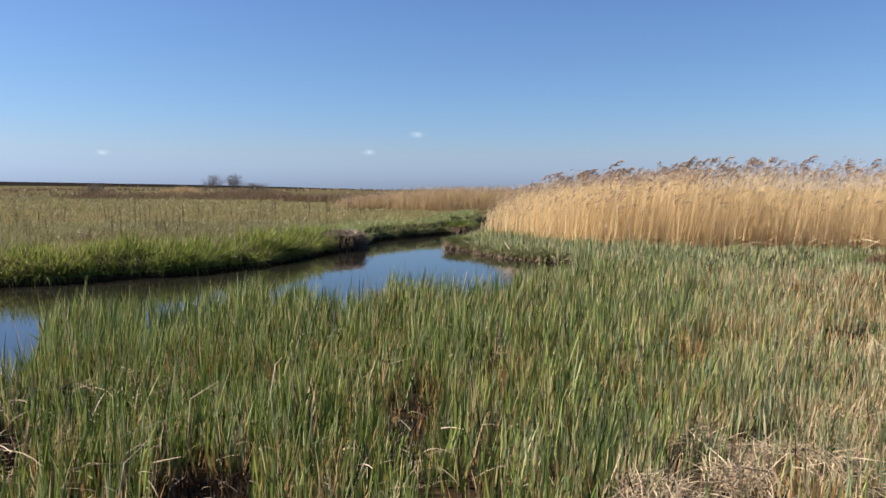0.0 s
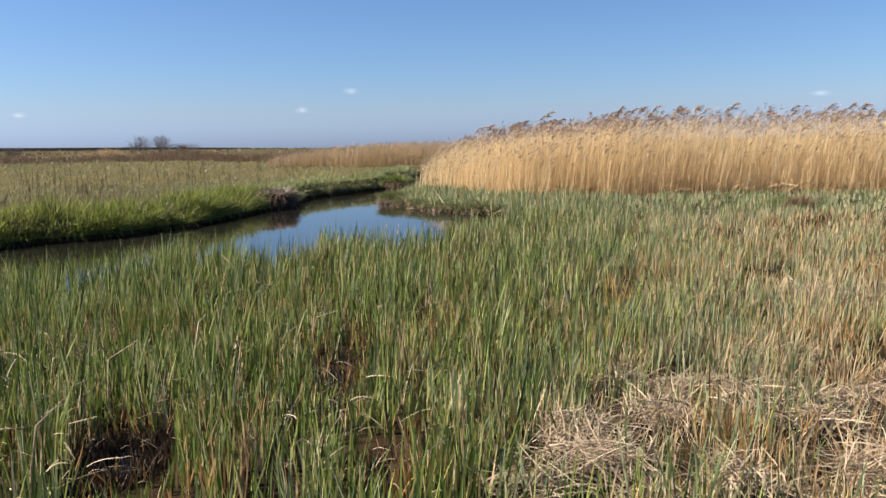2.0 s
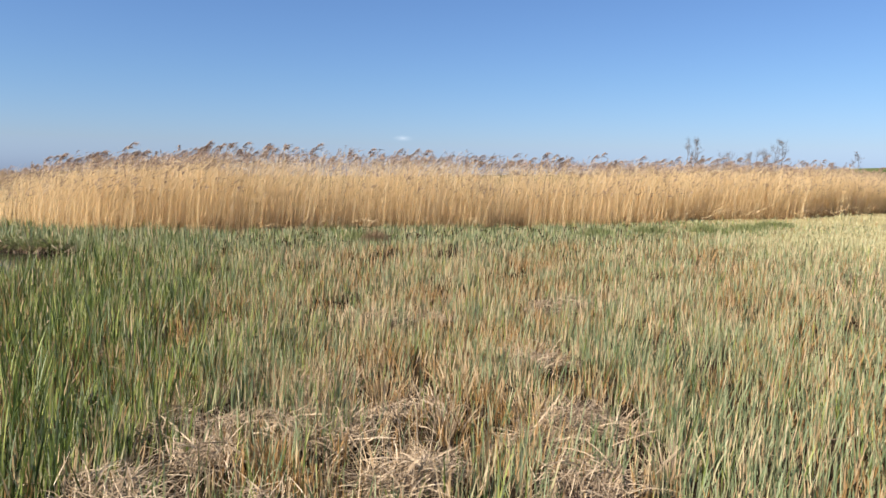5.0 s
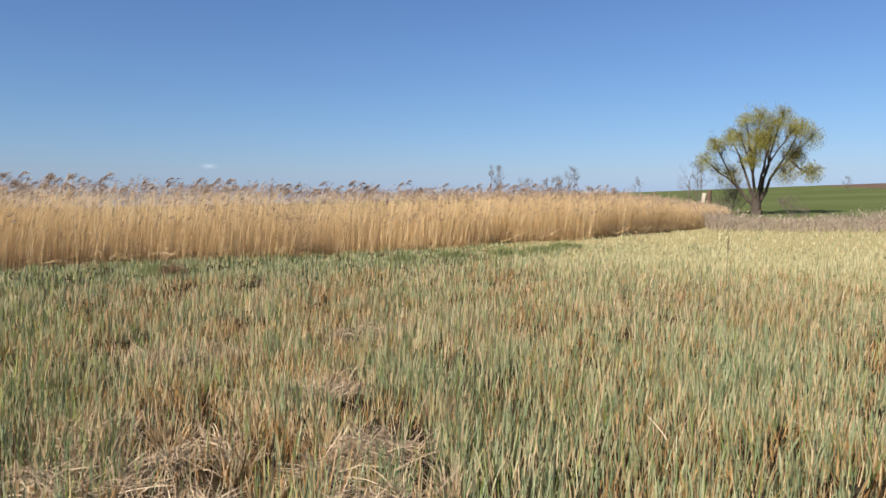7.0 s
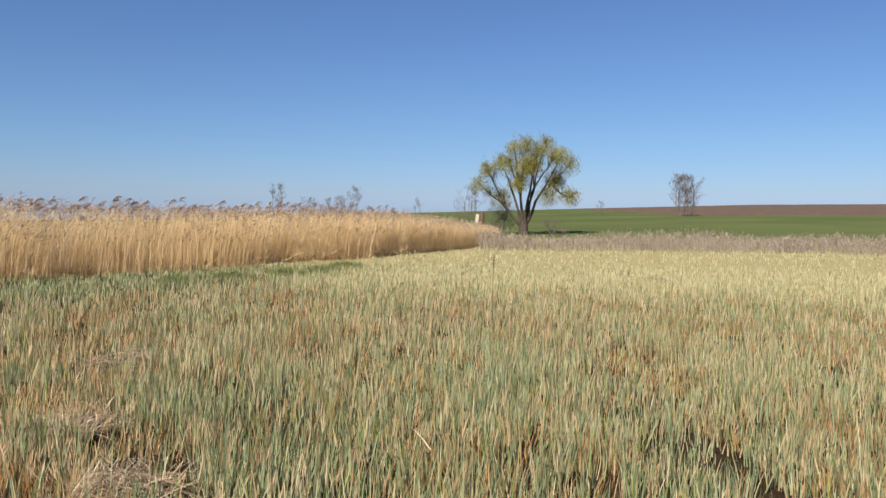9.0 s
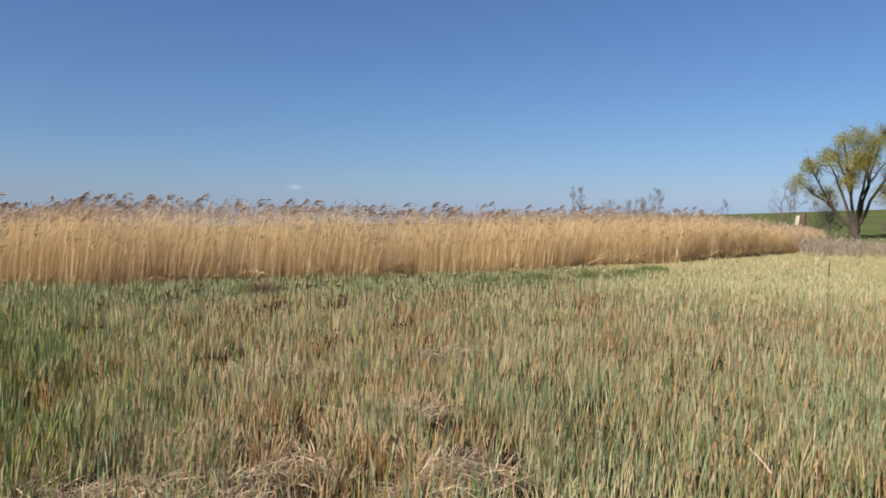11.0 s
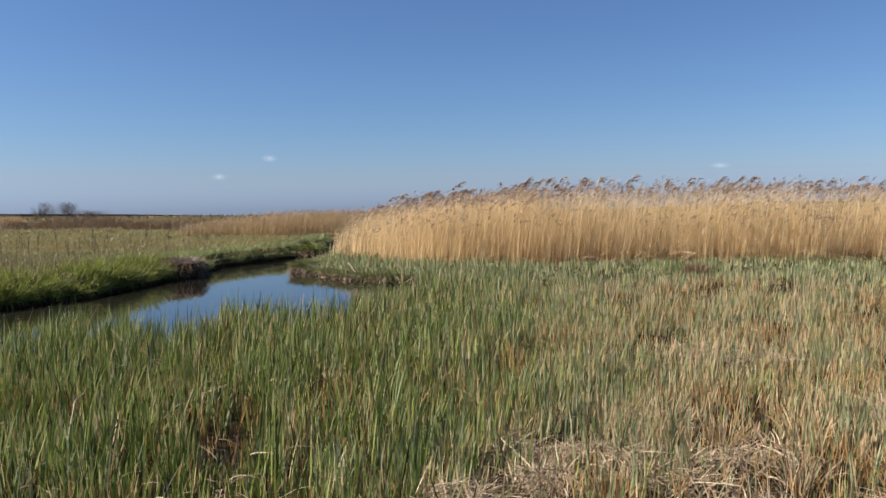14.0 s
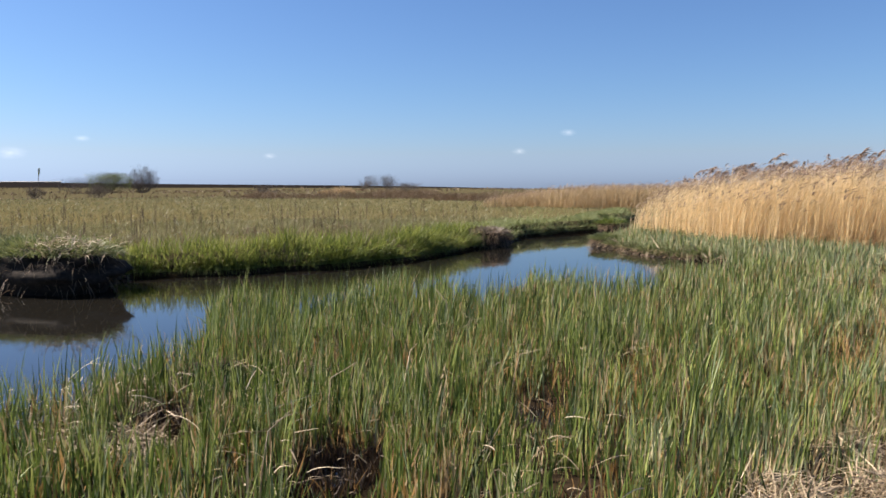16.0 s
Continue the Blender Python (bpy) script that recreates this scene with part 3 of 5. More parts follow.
    # the marsh goes on behind the standing place
    a, q = np.radians(RNG.uniform(88, 282, 60000)), 0.9 + 13 * RNG.uniform(0, 1, 60000) ** 0.65
    x, y = 0.3 + q * np.sin(a), q * np.cos(a)
    keep = marsh_ok(x, y) & (x > -14)
    x, y = x[keep], y[keep]
    pick = (RNG.uniform(0, 1, len(x))[None] > np.cumsum(zone(x, y)[0], 0)).sum(0).clip(0, 4)
    for k in range(5):
        s = pick == k
        c = s.sum()
        h = RNG.uniform(0.25, 0.45, c)
        d = np.stack([RNG.normal(0, 0.1, c), RNG.normal(0, 0.1, c), np.ones(c)], 1)
        bend = RNG.normal(0, 0.08, (c, 3)) * h[:, None]
        piles[k].add(*ribbons(np.stack([x[s], y[s], np.maximum(height(x[s], y[s]), WATER_Z) - 0.01], 1), d, h, np.full(c, 0.014), bend, 2))
    for p, (name, mat, label, _) in zip(piles, SPECIES):
        tagged(p.make(name, mat), label, "sedge", kind="stuff")


def build_straw():
    """Lodged heaps of dead sedge: mops of blades that fall over from a crest, with loose strands between."""
    rng = np.random.default_rng(15)
    for mx, my, ra, rb in MATS:
        left = mx < -3
        p = Pile()
        way = rng.normal(0.1, 0.7)
        for k in range(max(3, int(ra * rb * (21 if not left else 14)))):
            a, q = rng.uniform(0, 6.283), math.sqrt(rng.uniform(0, 1))
            cx, cy = ra * q * math.cos(a), rb * q * math.sin(a)
            rise = rng.uniform(0.10, 0.25) * (0.75 if left else 1) * (1 - 0.35 * q)
            n = int(rng.integers(170, 260))
            turn = way + rng.normal(0, 0.5)
            b = rng.uniform(0, 6.283, n)
            b = np.where(rng.uniform(0, 1, n) < 0.8, turn + rng.normal(0, 0.65, n) + np.pi * (rng.uniform(0, 1, n) < 0.4), b)
            f = rng.uniform(-0.12, 0.10, n)
            x, y = cx + f * np.cos(b) + rng.normal(0, 0.09, n), cy + f * np.sin(b) + rng.normal(0, 0.07, n)
            ground = np.maximum(height(mx + x, my + y), WATER_Z)
            z = ground + rise * rng.uniform(0.25, 1.0, n)
            L = rng.uniform(0.10, 0.33, n)
            d = np.stack([np.cos(b), np.sin(b), rng.normal(0.16, 0.32, n)], 1)
            bend = np.stack([rng.normal(0, 0.16, n), rng.normal(0, 0.16, n), -rng.uniform(0.0, 0.55, n)], 1) * L[:, None]
            p.add(*ribbons(np.stack([x, y, z], 1), d, L, rng.uniform(0.004, 0.0085, n), bend, 4, rng=rng))
            n = 9                                      # a few that still stand
            x, y = cx + rng.normal(0, 0.09, n), cy + rng.normal(0, 0.09, n)
            d = np.stack([rng.normal(0.1, 0.35, n), rng.normal(0, 0.35, n), np.ones(n)], 1)
            L = rng.uniform(0.16, 0.36, n)
            p.add(*ribbons(np.stack([x, y, np.maximum(height(mx + x, my + y), WATER_Z)], 1), d, L, rng.uniform(0.005, 0.0085, n), rng.normal(0, 0.2, (n, 3)) * L[:, None], 3, rng=rng))
        ob = p.make("straw_heap", M_STRAW)
        ob.location = (mx, my, 0)
        tagged(ob, "tangled heap of bleached lodged straw on boggy marsh", "straw heap", "straw heaps", "stuff")


build_sedge()
build_straw()


def arched_blades():
    """Long bleached blades of last year that arch over the fresh sedge."""
    rng = np.random.default_rng(77)
    p = Pile()
    for n, r0, r1, az0, az1 in ((2300, 2.6, 8, -70, -15), (500, 3.5, 9, -15, 60), (800, 3.8, 7, -66, -42)):
        x, y, _ = scatter(n, r0, r1, 0.6, az0, az1, rng)
        k = marsh_ok(x, y, rng) & (rng.uniform(-0.2, 0.9, n) < patchy(x, y, 0.8, 8) + 0.2 * (x < -3.3))
        x, y = x[k], y[k]
        c = len(x)
        L = rng.uniform(0.05, 0.17, c) + 0.15 * (rng.uniform(0, 1, c) < 0.04)
        yaw = rng.normal(0.2, 0.9, c) + np.where(rng.uniform(0, 1, c) < 0.3, math.pi, 0)
        d = np.stack([np.cos(yaw) * 0.9, np.sin(yaw) * 0.9, rng.uniform(0.1, 1.3, c)], 1)
        b = np.stack([np.cos(yaw) * 0.35, np.sin(yaw) * 0.35, -rng.uniform(0.0, 0.7, c)], 1) * L[:, None]
        z = np.maximum(height(x, y), WATER_Z) + rng.uniform(0.10, 0.36, c)
        p.add(*ribbons(np.stack([x, y, z], 1), d, L, rng.uniform(0.003, 0.0075, c), b, 5, rng=rng))
    tagged(p.make("dead_blades", M_STRAW), "long bleached dead blades arching over fresh sedge", "sedge", kind="stuff")


arched_blades()


# ---------------------------------------------------------------- reeds
def along(line, s):
    pts = np.array(line, float)
    seg = np.hypot(*np.diff(pts, axis=0).T)
    cum = np.concatenate([[0], np.cumsum(seg)])
    u = s * cum[-1]
    return np.stack([np.interp(u, cum, pts[:, 0]), np.interp(u, cum, pts[:, 1])], 1), cum[-1]


def reed_stand(name, label, line, depth, count, top, plumes, lean=0.06, seed=3, shade=M_REED, leaf=M_REEDLEAF, tip=False):
    """A stand of dead reed behind a front line: stems, dry leaves and plumes."""
    rng = np.random.default_rng(seed)
    u = rng.uniform(0, 1, count)
    p, _ = along(line, u)
    q, _ = along(line, np.clip(u + 0.002, 0, 1))
    t = q - p + 1e-6
    t /= np.linalg.norm(t, axis=1, keepdims=True)
    nrm = np.stack([-t[:, 1], t[:, 0]], 1)
    back = depth * rng.uniform(0, 1, count) ** 1.7 + rng.normal(0, 0.12, count) + 0.25 * patchy(p[:, 0], p[:, 1], 2.0, 2)
    x, y = (p + nrm * back[:, None]).T
    kept = rng.uniform(0, 1, count) < (smooth(-9.5, -1.5, x) + 0.08 if tip else 1.1)
    back, x, y, count = back[kept], x[kept], y[kept], int(kept.sum())
    z = height(x, y)
    H = np.interp(x, top[0], top[1]) * (0.90 + 0.05 * patchy(x, y, 4, 5) + rng.normal(0, 0.065, count)) - z * 0.3
    H *= np.where(back < 0.3, rng.uniform(0.55, 1.0, count), 1)
    d = np.stack([rng.normal(lean, 0.07, count), rng.normal(0, 0.07, count), np.ones(count)], 1)
    bend = np.stack([rng.normal(0.07, 0.05, count), rng.normal(0, 0.05, count), np.zeros(count)], 1) * H[:, None]
    root = tagged(new(name), label, "reed bed", kind="stuff")
    stems = Pile()
    base = np.stack([x, y, z - 0.02], 1)
    far = np.hypot(x, y)
    w = np.interp(far, [20, 30, 50], [0.011, 0.013, 0.022]) * rng.uniform(0.6, 1.2, count)
    stems.add(*ribbons(base, d, H, w, bend, 2, base_width=1.0, rng=rng))
    stems.make("stems", shade, root)
    leaves = Pile()
    for k in range(2):
        s = rng.uniform(0.3 if k else 0.1, 0.93, count)
        foot = base + d / np.linalg.norm(d, axis=1, keepdims=True) * (H * s)[:, None] + bend * (s ** 2)[:, None]
        yaw = np.where(rng.uniform(0, 1, count) < 0.7, rng.normal(0.1, 0.7, count), rng.uniform(0, 6.283, count))
        up = rng.uniform(1.0, 4.0, count)
        ld = np.stack([np.cos(yaw), np.sin(yaw), up], 1)
        L = rng.uniform(0.15, 0.42, count)
        lb = np.stack([rng.normal(0.15, 0.1, count), rng.normal(0, 0.1, count), -rng.uniform(0.05, 0.5, count)], 1) * L[:, None]
        leaves.add(*ribbons(foot, ld, L, w * rng.uniform(0.5, 1.05, count), lb, 2, rng=rng))
    # fine wisps that blur the upper part
    for k in range(2):
        s = rng.uniform(0.6, 1.0, count)
        foot = base + d / np.linalg.norm(d, axis=1, keepdims=True) * (H * s)[:, None] + bend * (s ** 2)[:, None]
        L = rng.uniform(0.12, 0.3, count)
        ld = np.stack([rng.normal(0.6, 0.5, count), rng.normal(0, 0.5, count), rng.uniform(0.2, 1.6, count)], 1)
        leaves.add(*ribbons(foot, ld, L, w * rng.uniform(0.3, 0.6, count), np.stack([0.3 * L, 0 * L, -0.3 * L], 1), 1, rng=rng))
    leaves.make("leaves", leaf, root)
    low = Pile()                                # broken stems and old leaves low down between the stalks
    for k in range(2):
        H2 = rng.uniform(0.15, 0.75, count) * (H / 2.4)
        at = base + np.stack([rng.normal(0, 0.15, count), rng.normal(0, 0.15, count), np.zeros(count)], 1)
        low.add(*ribbons(at, np.stack([rng.normal(0.05, 0.22, count), rng.normal(0, 0.22, count), np.ones(count)], 1), H2, w * rng.uniform(0.7, 1.3, count), np.zeros((count, 3)), 1, base_width=1.0, rng=rng))
    low.make("broken_stems", M_OLDREED, root)
    tip = base + d / np.linalg.norm(d, axis=1, keepdims=True) * H[:, None] + bend
    pick = rng.uniform(0, 1, count) < plumes
    tip = tip[pick]
    pl = Pile()
    for k in range(5):
        c = len(tip)
        L = rng.uniform(0.08, 0.19, c)
        pd = np.stack([rng.normal(0.45, 0.35, c), rng.normal(0, 0.35, c), rng.uniform(0.3, 1.1, c)], 1)
        pb = np.stack([rng.uniform(0.1, 0.5, c), rng.normal(0, 0.2, c), -rng.uniform(0.1, 0.6, c)], 1) * L[:, None]
        foot = tip - np.array([0, 0, 1])[None] * rng.uniform(0, 0.16, c)[:, None]
        pl.add(*ribbons(foot, pd, L, rng.uniform(0.012, 0.024, c), pb, 2, rng=rng))
    pl.make("plumes", M_PLUME, root)


REED_TOP = ([-7.6, -6.9, -6.2, -5.2, -4.3, -2.5, 2, 6, 12, 18, 25, 32, 38, 44], [0.7, 1.0, 1.35, 1.7, 1.95, 2.2, 2.41, 2.36, 2.22, 2.12, 2.02, 1.85, 1.5, 1.25])
reed_stand("reed_bed", "tall stand of golden dead reeds with feathery brown plumes", REED_LINE, 7.0, 32000, REED_TOP, 0.28, tip=True)
reed_stand("far_reed_bed", "low distant band of tan dead reeds beyond the creek", [(-21, 44), (-17, 43.5), (-14, 42.5), (-8, 43), (-2, 43)], 9.0, 6000,
           ([-22, -19, -16, -8, 0], [0.55, 0.95, 1.4, 1.52, 1.52]), 0.25, seed=5, shade=M_FARREED, leaf=M_FARREED)


def single_reeds():
    """The reeds that stand out against the sky along the bed's top."""
    rng = np.random.default_rng(21)
    kinds = []
    for k in range(5):
        root = tagged(new("reed"), "single tall dead reed with a drooping brown plume", "reed", "plumed reeds above the bed")
        H = 2.0 + 0.06 * k
        sp = Pile()
        s = np.linspace(0, 1, 6)
        tube(sp, np.stack([0.10 * s ** 2 * H * 0.6, 0.02 * s, s * H], 1), np.linspace(0.006, 0.003, 6), 4)
        sp.make("stem", M_REED, root)
        lf = Pile()
        n = 4
        zz = rng.uniform(0.8, 1.7, n)
        foot = np.stack([0.06 * (zz / H) ** 2 * H, np.zeros(n), zz], 1)
        lf.add(*ribbons(foot, np.stack([np.ones(n), rng.normal(0, 0.4, n), rng.uniform(0.4, 1.2, n)], 1), rng.uniform(0.22, 0.4, n), np.full(n, 0.014), np.stack([np.full(n, 0.08), np.zeros(n), -rng.uniform(0.03, 0.2, n)], 1), 3, rng=rng))
        lf.make("leaves", M_REEDLEAF, root)
        pm = Pile()
        n = 46
        f = rng.uniform(0, 1, n)
        foot = np.stack([0.06 * H + 0.17 * f ** 1.5, rng.normal(0, 0.010, n), H - 0.06 + 0.27 * f - 0.12 * f ** 2], 1)
        L = (0.07 + 0.12 * np.sin(np.pi * np.clip(f * 0.85 + 0.1, 0, 1))) * rng.uniform(0.7, 1.2, n)
        dirs = np.stack([rng.normal(0.7, 0.3, n), rng.normal(0, 0.3, n), rng.uniform(0.1, 0.9, n)], 1)
        pm.add(*ribbons(foot, dirs, L, rng.uniform(0.010, 0.02, n), np.stack([L * 0.5, 0 * L, -L * rng.uniform(0.2, 0.8, n)], 1), 2, rng=rng))
        pm.make("plume", M_PLUME, root)
        kinds.append(root)
    first = set()
    for i in range(250):
        s = 0.09 + 0.72 * rng.uniform(0, 1) ** 1.5
        (p,), _ = along(REED_LINE, np.array([s]))
        x, y = p[0] + rng.normal(0, 0.5), p[1] + rng.uniform(0.4, 4.5)
        want = np.interp(x, REED_TOP[0], REED_TOP[1]) * rng.uniform(0.90, 1.04)
        k = int(rng.integers(0, 5))
        m = pose(x, y, float(height(x, y)) - 0.02, rng.normal(0, 3), rng.normal(0, 3), rng.normal(0, 28)) @ Matrix.Scale(want / 2.12, 4)
        if k not in first:
            first.add(k)
            kinds[k].matrix_basis = m
        else:
            o = copy_thing(kinds[k], m)
            o.matrix_basis = m


single_reeds()


def reed_litter():
    rng = np.random.default_rng(41)
    n = 900
    p, _ = along(REED_LINE, rng.uniform(0.1, 1, n))
    x, y = p[:, 0], p[:, 1] - rng.uniform(-0.3, 0.7, n)
    a = rng.normal(0.1, 0.6, n)
    d = np.stack([np.cos(a), np.sin(a), rng.normal(0.1, 0.25, n)], 1)
    L = rng.uniform(0.25, 0.9, n)
    p = Pile()
    p.add(*ribbons(np.stack([x, y, height(x, y) + rng.uniform(0.1, 0.32, n)], 1), d, L, rng.uniform(0.010, 0.02, n), np.zeros((n, 3)), 2, base_width=1, rng=rng))
    tagged(p.make("reed_litter", M_REED), "broken pale reed stems lying at the bed's foot", "straw", kind="stuff")


reed_litter()


# ---------------------------------------------------------------- the far bank and meadow
RIGHT_LINE = [(-2.4, 17.4), (-3.5, 18.1), (-4.3, 18.6), (-5.5, 19.9), (-6.1, 20.8), (-6.2, 22.5), (-6.9, 26), (-7.4, 29)]


def bank_fringe(name, mat, label, line, n, tall, first, wide, floor, rng, far=None, shift=0.06, droop=1.0):
    """Tufted blades along the top of a bank, the foremost leaning over the water."""
    edge = Pile()
    u = rng.uniform(first, 1, n)
    p, _ = along(line, u)
    q, _ = along(line, np.clip(u + 0.002, 0, 1))
    t = q - p + 1e-6
    t /= np.linalg.norm(t, axis=1, keepdims=True)
    out = np.stack([t[:, 1], -t[:, 0]], 1)
    off = -rng.uniform(0, 1, n) ** 1.3 * wide + shift
    x, y = (p + out * off[:, None]).T
    wx, wy = wobble(x, y)
    x, y = x - wx, y - wy
    tuft = patchy(x, y, 0.7, 4) + 0.5 * patchy(x, y, 0.3, 1)
    keep = rng.uniform(-1.1, 0.4, n) < tuft + 0.2
    x, y, off, out, tuft = x[keep], y[keep], off[keep], out[keep], tuft[keep]
    free = (np.abs(x + 12.3) > 2.1) | (y > 9.1)
    free &= True if far is None else (y > 19.5 + rng.normal(0, 1, len(y))) == far
    x, y, off, out, tuft = x[free], y[free], off[free], out[free], tuft[free]
    n = len(x)
    h = tall * (1 + 0.3 * tuft) * rng.uniform(0.5, 1.2, n) * np.interp(y, [17, 21], [1, 0.55])
    w = np.interp(np.hypot(x, y), [8, 20, 40], [0.010, 0.017, 0.03]) * rng.uniform(0.6, 1.3, n)
    over = smooth(-0.45, 0.05, np.minimum(off, 0.06))
    d = np.stack([out[:, 0] * 0.25 * over + rng.normal(0, 0.2, n), out[:, 1] * 0.25 * over + rng.normal(0, 0.2, n), np.ones(n)], 1)
    b = np.stack([out[:, 0] * over * 0.4 + rng.normal(0, 0.15, n), out[:, 1] * over * 0.4 + rng.normal(0, 0.15, n), -over * rng.uniform(0.05, 0.8, n) * droop], 1) * h[:, None]
    z = np.maximum(height(x, y), floor)
    edge.add(*ribbons(np.stack([x, y, z - 0.01], 1), d, h, w, b, 4, rng=rng))
    tagged(edge.make(name, mat), label, "grass", kind="stuff")


def build_meadow():
    rng = np.random.default_rng(11)
    grass, lawn = Pile(), Pile()
    for n, r0, r1, power, segs in [(105000, 8, 30, 0.6, 2), (55000, 30, 110, 1.5, 2)]:
        x, y, r = scatter(n, r0, r1, power, -85, 2, rng)
        m = meadow_side(x, y)
        k = (m > 0.1) & (rng.uniform(-1.2, 0.9, n) < patchy(x, y, 1.2, 2) + 0.5)
        x, y, r = x[k], y[k], r[k]
        c = len(x)
        h = (0.22 + 0.06 * patchy(x, y, 2.5, 6)) * rng.uniform(0.5, 1.25, c)
        w = np.interp(r, [8, 20, 60, 110], [0.009, 0.014, 0.04, 0.09]) * rng.uniform(0.6, 1.3, c)
        d = np.stack([rng.normal(0.1, 0.3, c), rng.normal(0, 0.3, c), np.ones(c)], 1)
        b = np.stack([rng.normal(0.1, 0.25, c), rng.normal(0, 0.25, c), -np.abs(rng.normal(0, 0.12, c))], 1) * h[:, None]
        foot = np.stack([x, y, height(x, y) - 0.01], 1)
        short = (meadow_side(x, y) < 4 + 2 * patchy(x, y, 4, 3)) & (y > 19 + 2 * patchy(x, y, 3, 1)) & (y < 36)
        grass.add(*ribbons(foot[~short], d[~short], h[~short], w[~short], b[~short], segs, rng=rng))
        if short.any():
            lawn.add(*ribbons(foot[short], d[short], 0.8 * h[short], w[short], 0.8 * b[short], segs, rng=rng))
    tagged(lawn.make("short_grass", M_LAWN), "flat pale green short grass beside the creek", "grass", kind="stuff")
    tagged(grass.make("meadow_grass", M_MEADOW), "mixed green and dry meadow grass beyond the creek", "grass", kind="stuff")
    bank_fringe("bank_grass", M_BANK, "bright green grass overhanging the creek's undercut bank", LEFT_LINE, 24000, 0.40, 0.2, 0.75, -0.08, rng, False)
    bank_fringe("short_bank_grass", M_LAWN, "short pale green grass along the creek's far bank", LEFT_LINE, 20000, 0.28, 0.2, 1.0, -0.08, rng, True)
    bank_fringe("hanging_grass", M_BANK, "green grass hanging down the creek's dark bank", LEFT_LINE, 19000, 0.34, 0.2, 0.24, -0.19, rng, False, 0.13, 1.7)
    bank_fringe("short_hanging_grass", M_BANKSEDGE, "grey-green grass on the face of the creek's far bank", LEFT_LINE, 11000, 0.36, 0.5, 0.22, -0.18, rng, True, 0.10, 1.8)
    bank_fringe("bank_sedge", M_BANKSEDGE, "grey-green sedge along the reed bank's edge", RIGHT_LINE[::-1], 8500, 0.29, 0.0, 1.3, -0.26, rng)
    # withered herbage on the flat behind the bank
    herb = Pile()
    n = 16000
    x, y, r = scatter(n, 11, 27, 0.6, -68, -22, rng)
    m = meadow_side(x, y)
    k = (m > 1.1) & (m < 6.5 + 2 * patchy(x, y, 4, 2)) & (y < 21) & (rng.uniform(-0.5, 0.9, n) < patchy(x, y, 1.4, 6) + 0.1)
    x, y, r = x[k], y[k], r[k]
    c = len(x)
    h = rng.uniform(0.10, 0.32, c)
    d = np.stack([rng.normal(0, 0.25, c), rng.normal(0, 0.25, c), np.ones(c)], 1)
    herb.add(*ribbons(np.stack([x, y, height(x, y) - 0.01], 1), d, h, r * 0.0008 * rng.uniform(0.5, 1.2, c), rng.normal(0, 0.15, (c, 3)) * h[:, None], 2, rng=rng))
    tagged(herb.make("withered_herbage", M_BROWNWEED), "brown withered herbage on the flat behind the bank", "herbage", kind="stuff")
    # dead roots and blades that trail down the bank
    trail = Pile()
    for line, n, lo, hi in ((LEFT_LINE, 800, -0.15, 0.08), (RIGHT_LINE[::-1], 700, -0.28, -0.12)):
        u = rng.uniform(0.12 if n > 2000 else 0.0, 1, n)
        p, _ = along(line, u)
        q, _ = along(line, np.clip(u + 0.002, 0, 1))
        t = q - p + 1e-6
        t /= np.linalg.norm(t, axis=1, keepdims=True)
        out = np.stack([t[:, 1], -t[:, 0]], 1)
        x, y = (p + out * rng.uniform(-0.05, 0.08, n)[:, None]).T
        wx, wy = wobble(x, y)
        x, y = x - wx, y - wy
        d = np.stack([out[:, 0] * 0.8 + rng.normal(0, 0.4, n), out[:, 1] * 0.8 + rng.normal(0, 0.4, n), rng.uniform(-0.6, 0.3, n)], 1)
        L = rng.uniform(0.08, 0.3, n)
        b = np.stack([np.zeros(n), np.zeros(n), -L * rng.uniform(0.2, 0.9, n)], 1)
        trail.add(*ribbons(np.stack([x, y, rng.uniform(lo, hi, n)], 1), d, L, rng.uniform(0.008, 0.02, n), b, 3, rng=rng))
    tagged(trail.make("bank_straw", M_BROWNWEED), "brown dead blades trailing down the peat bank", "straw", kind="stuff")


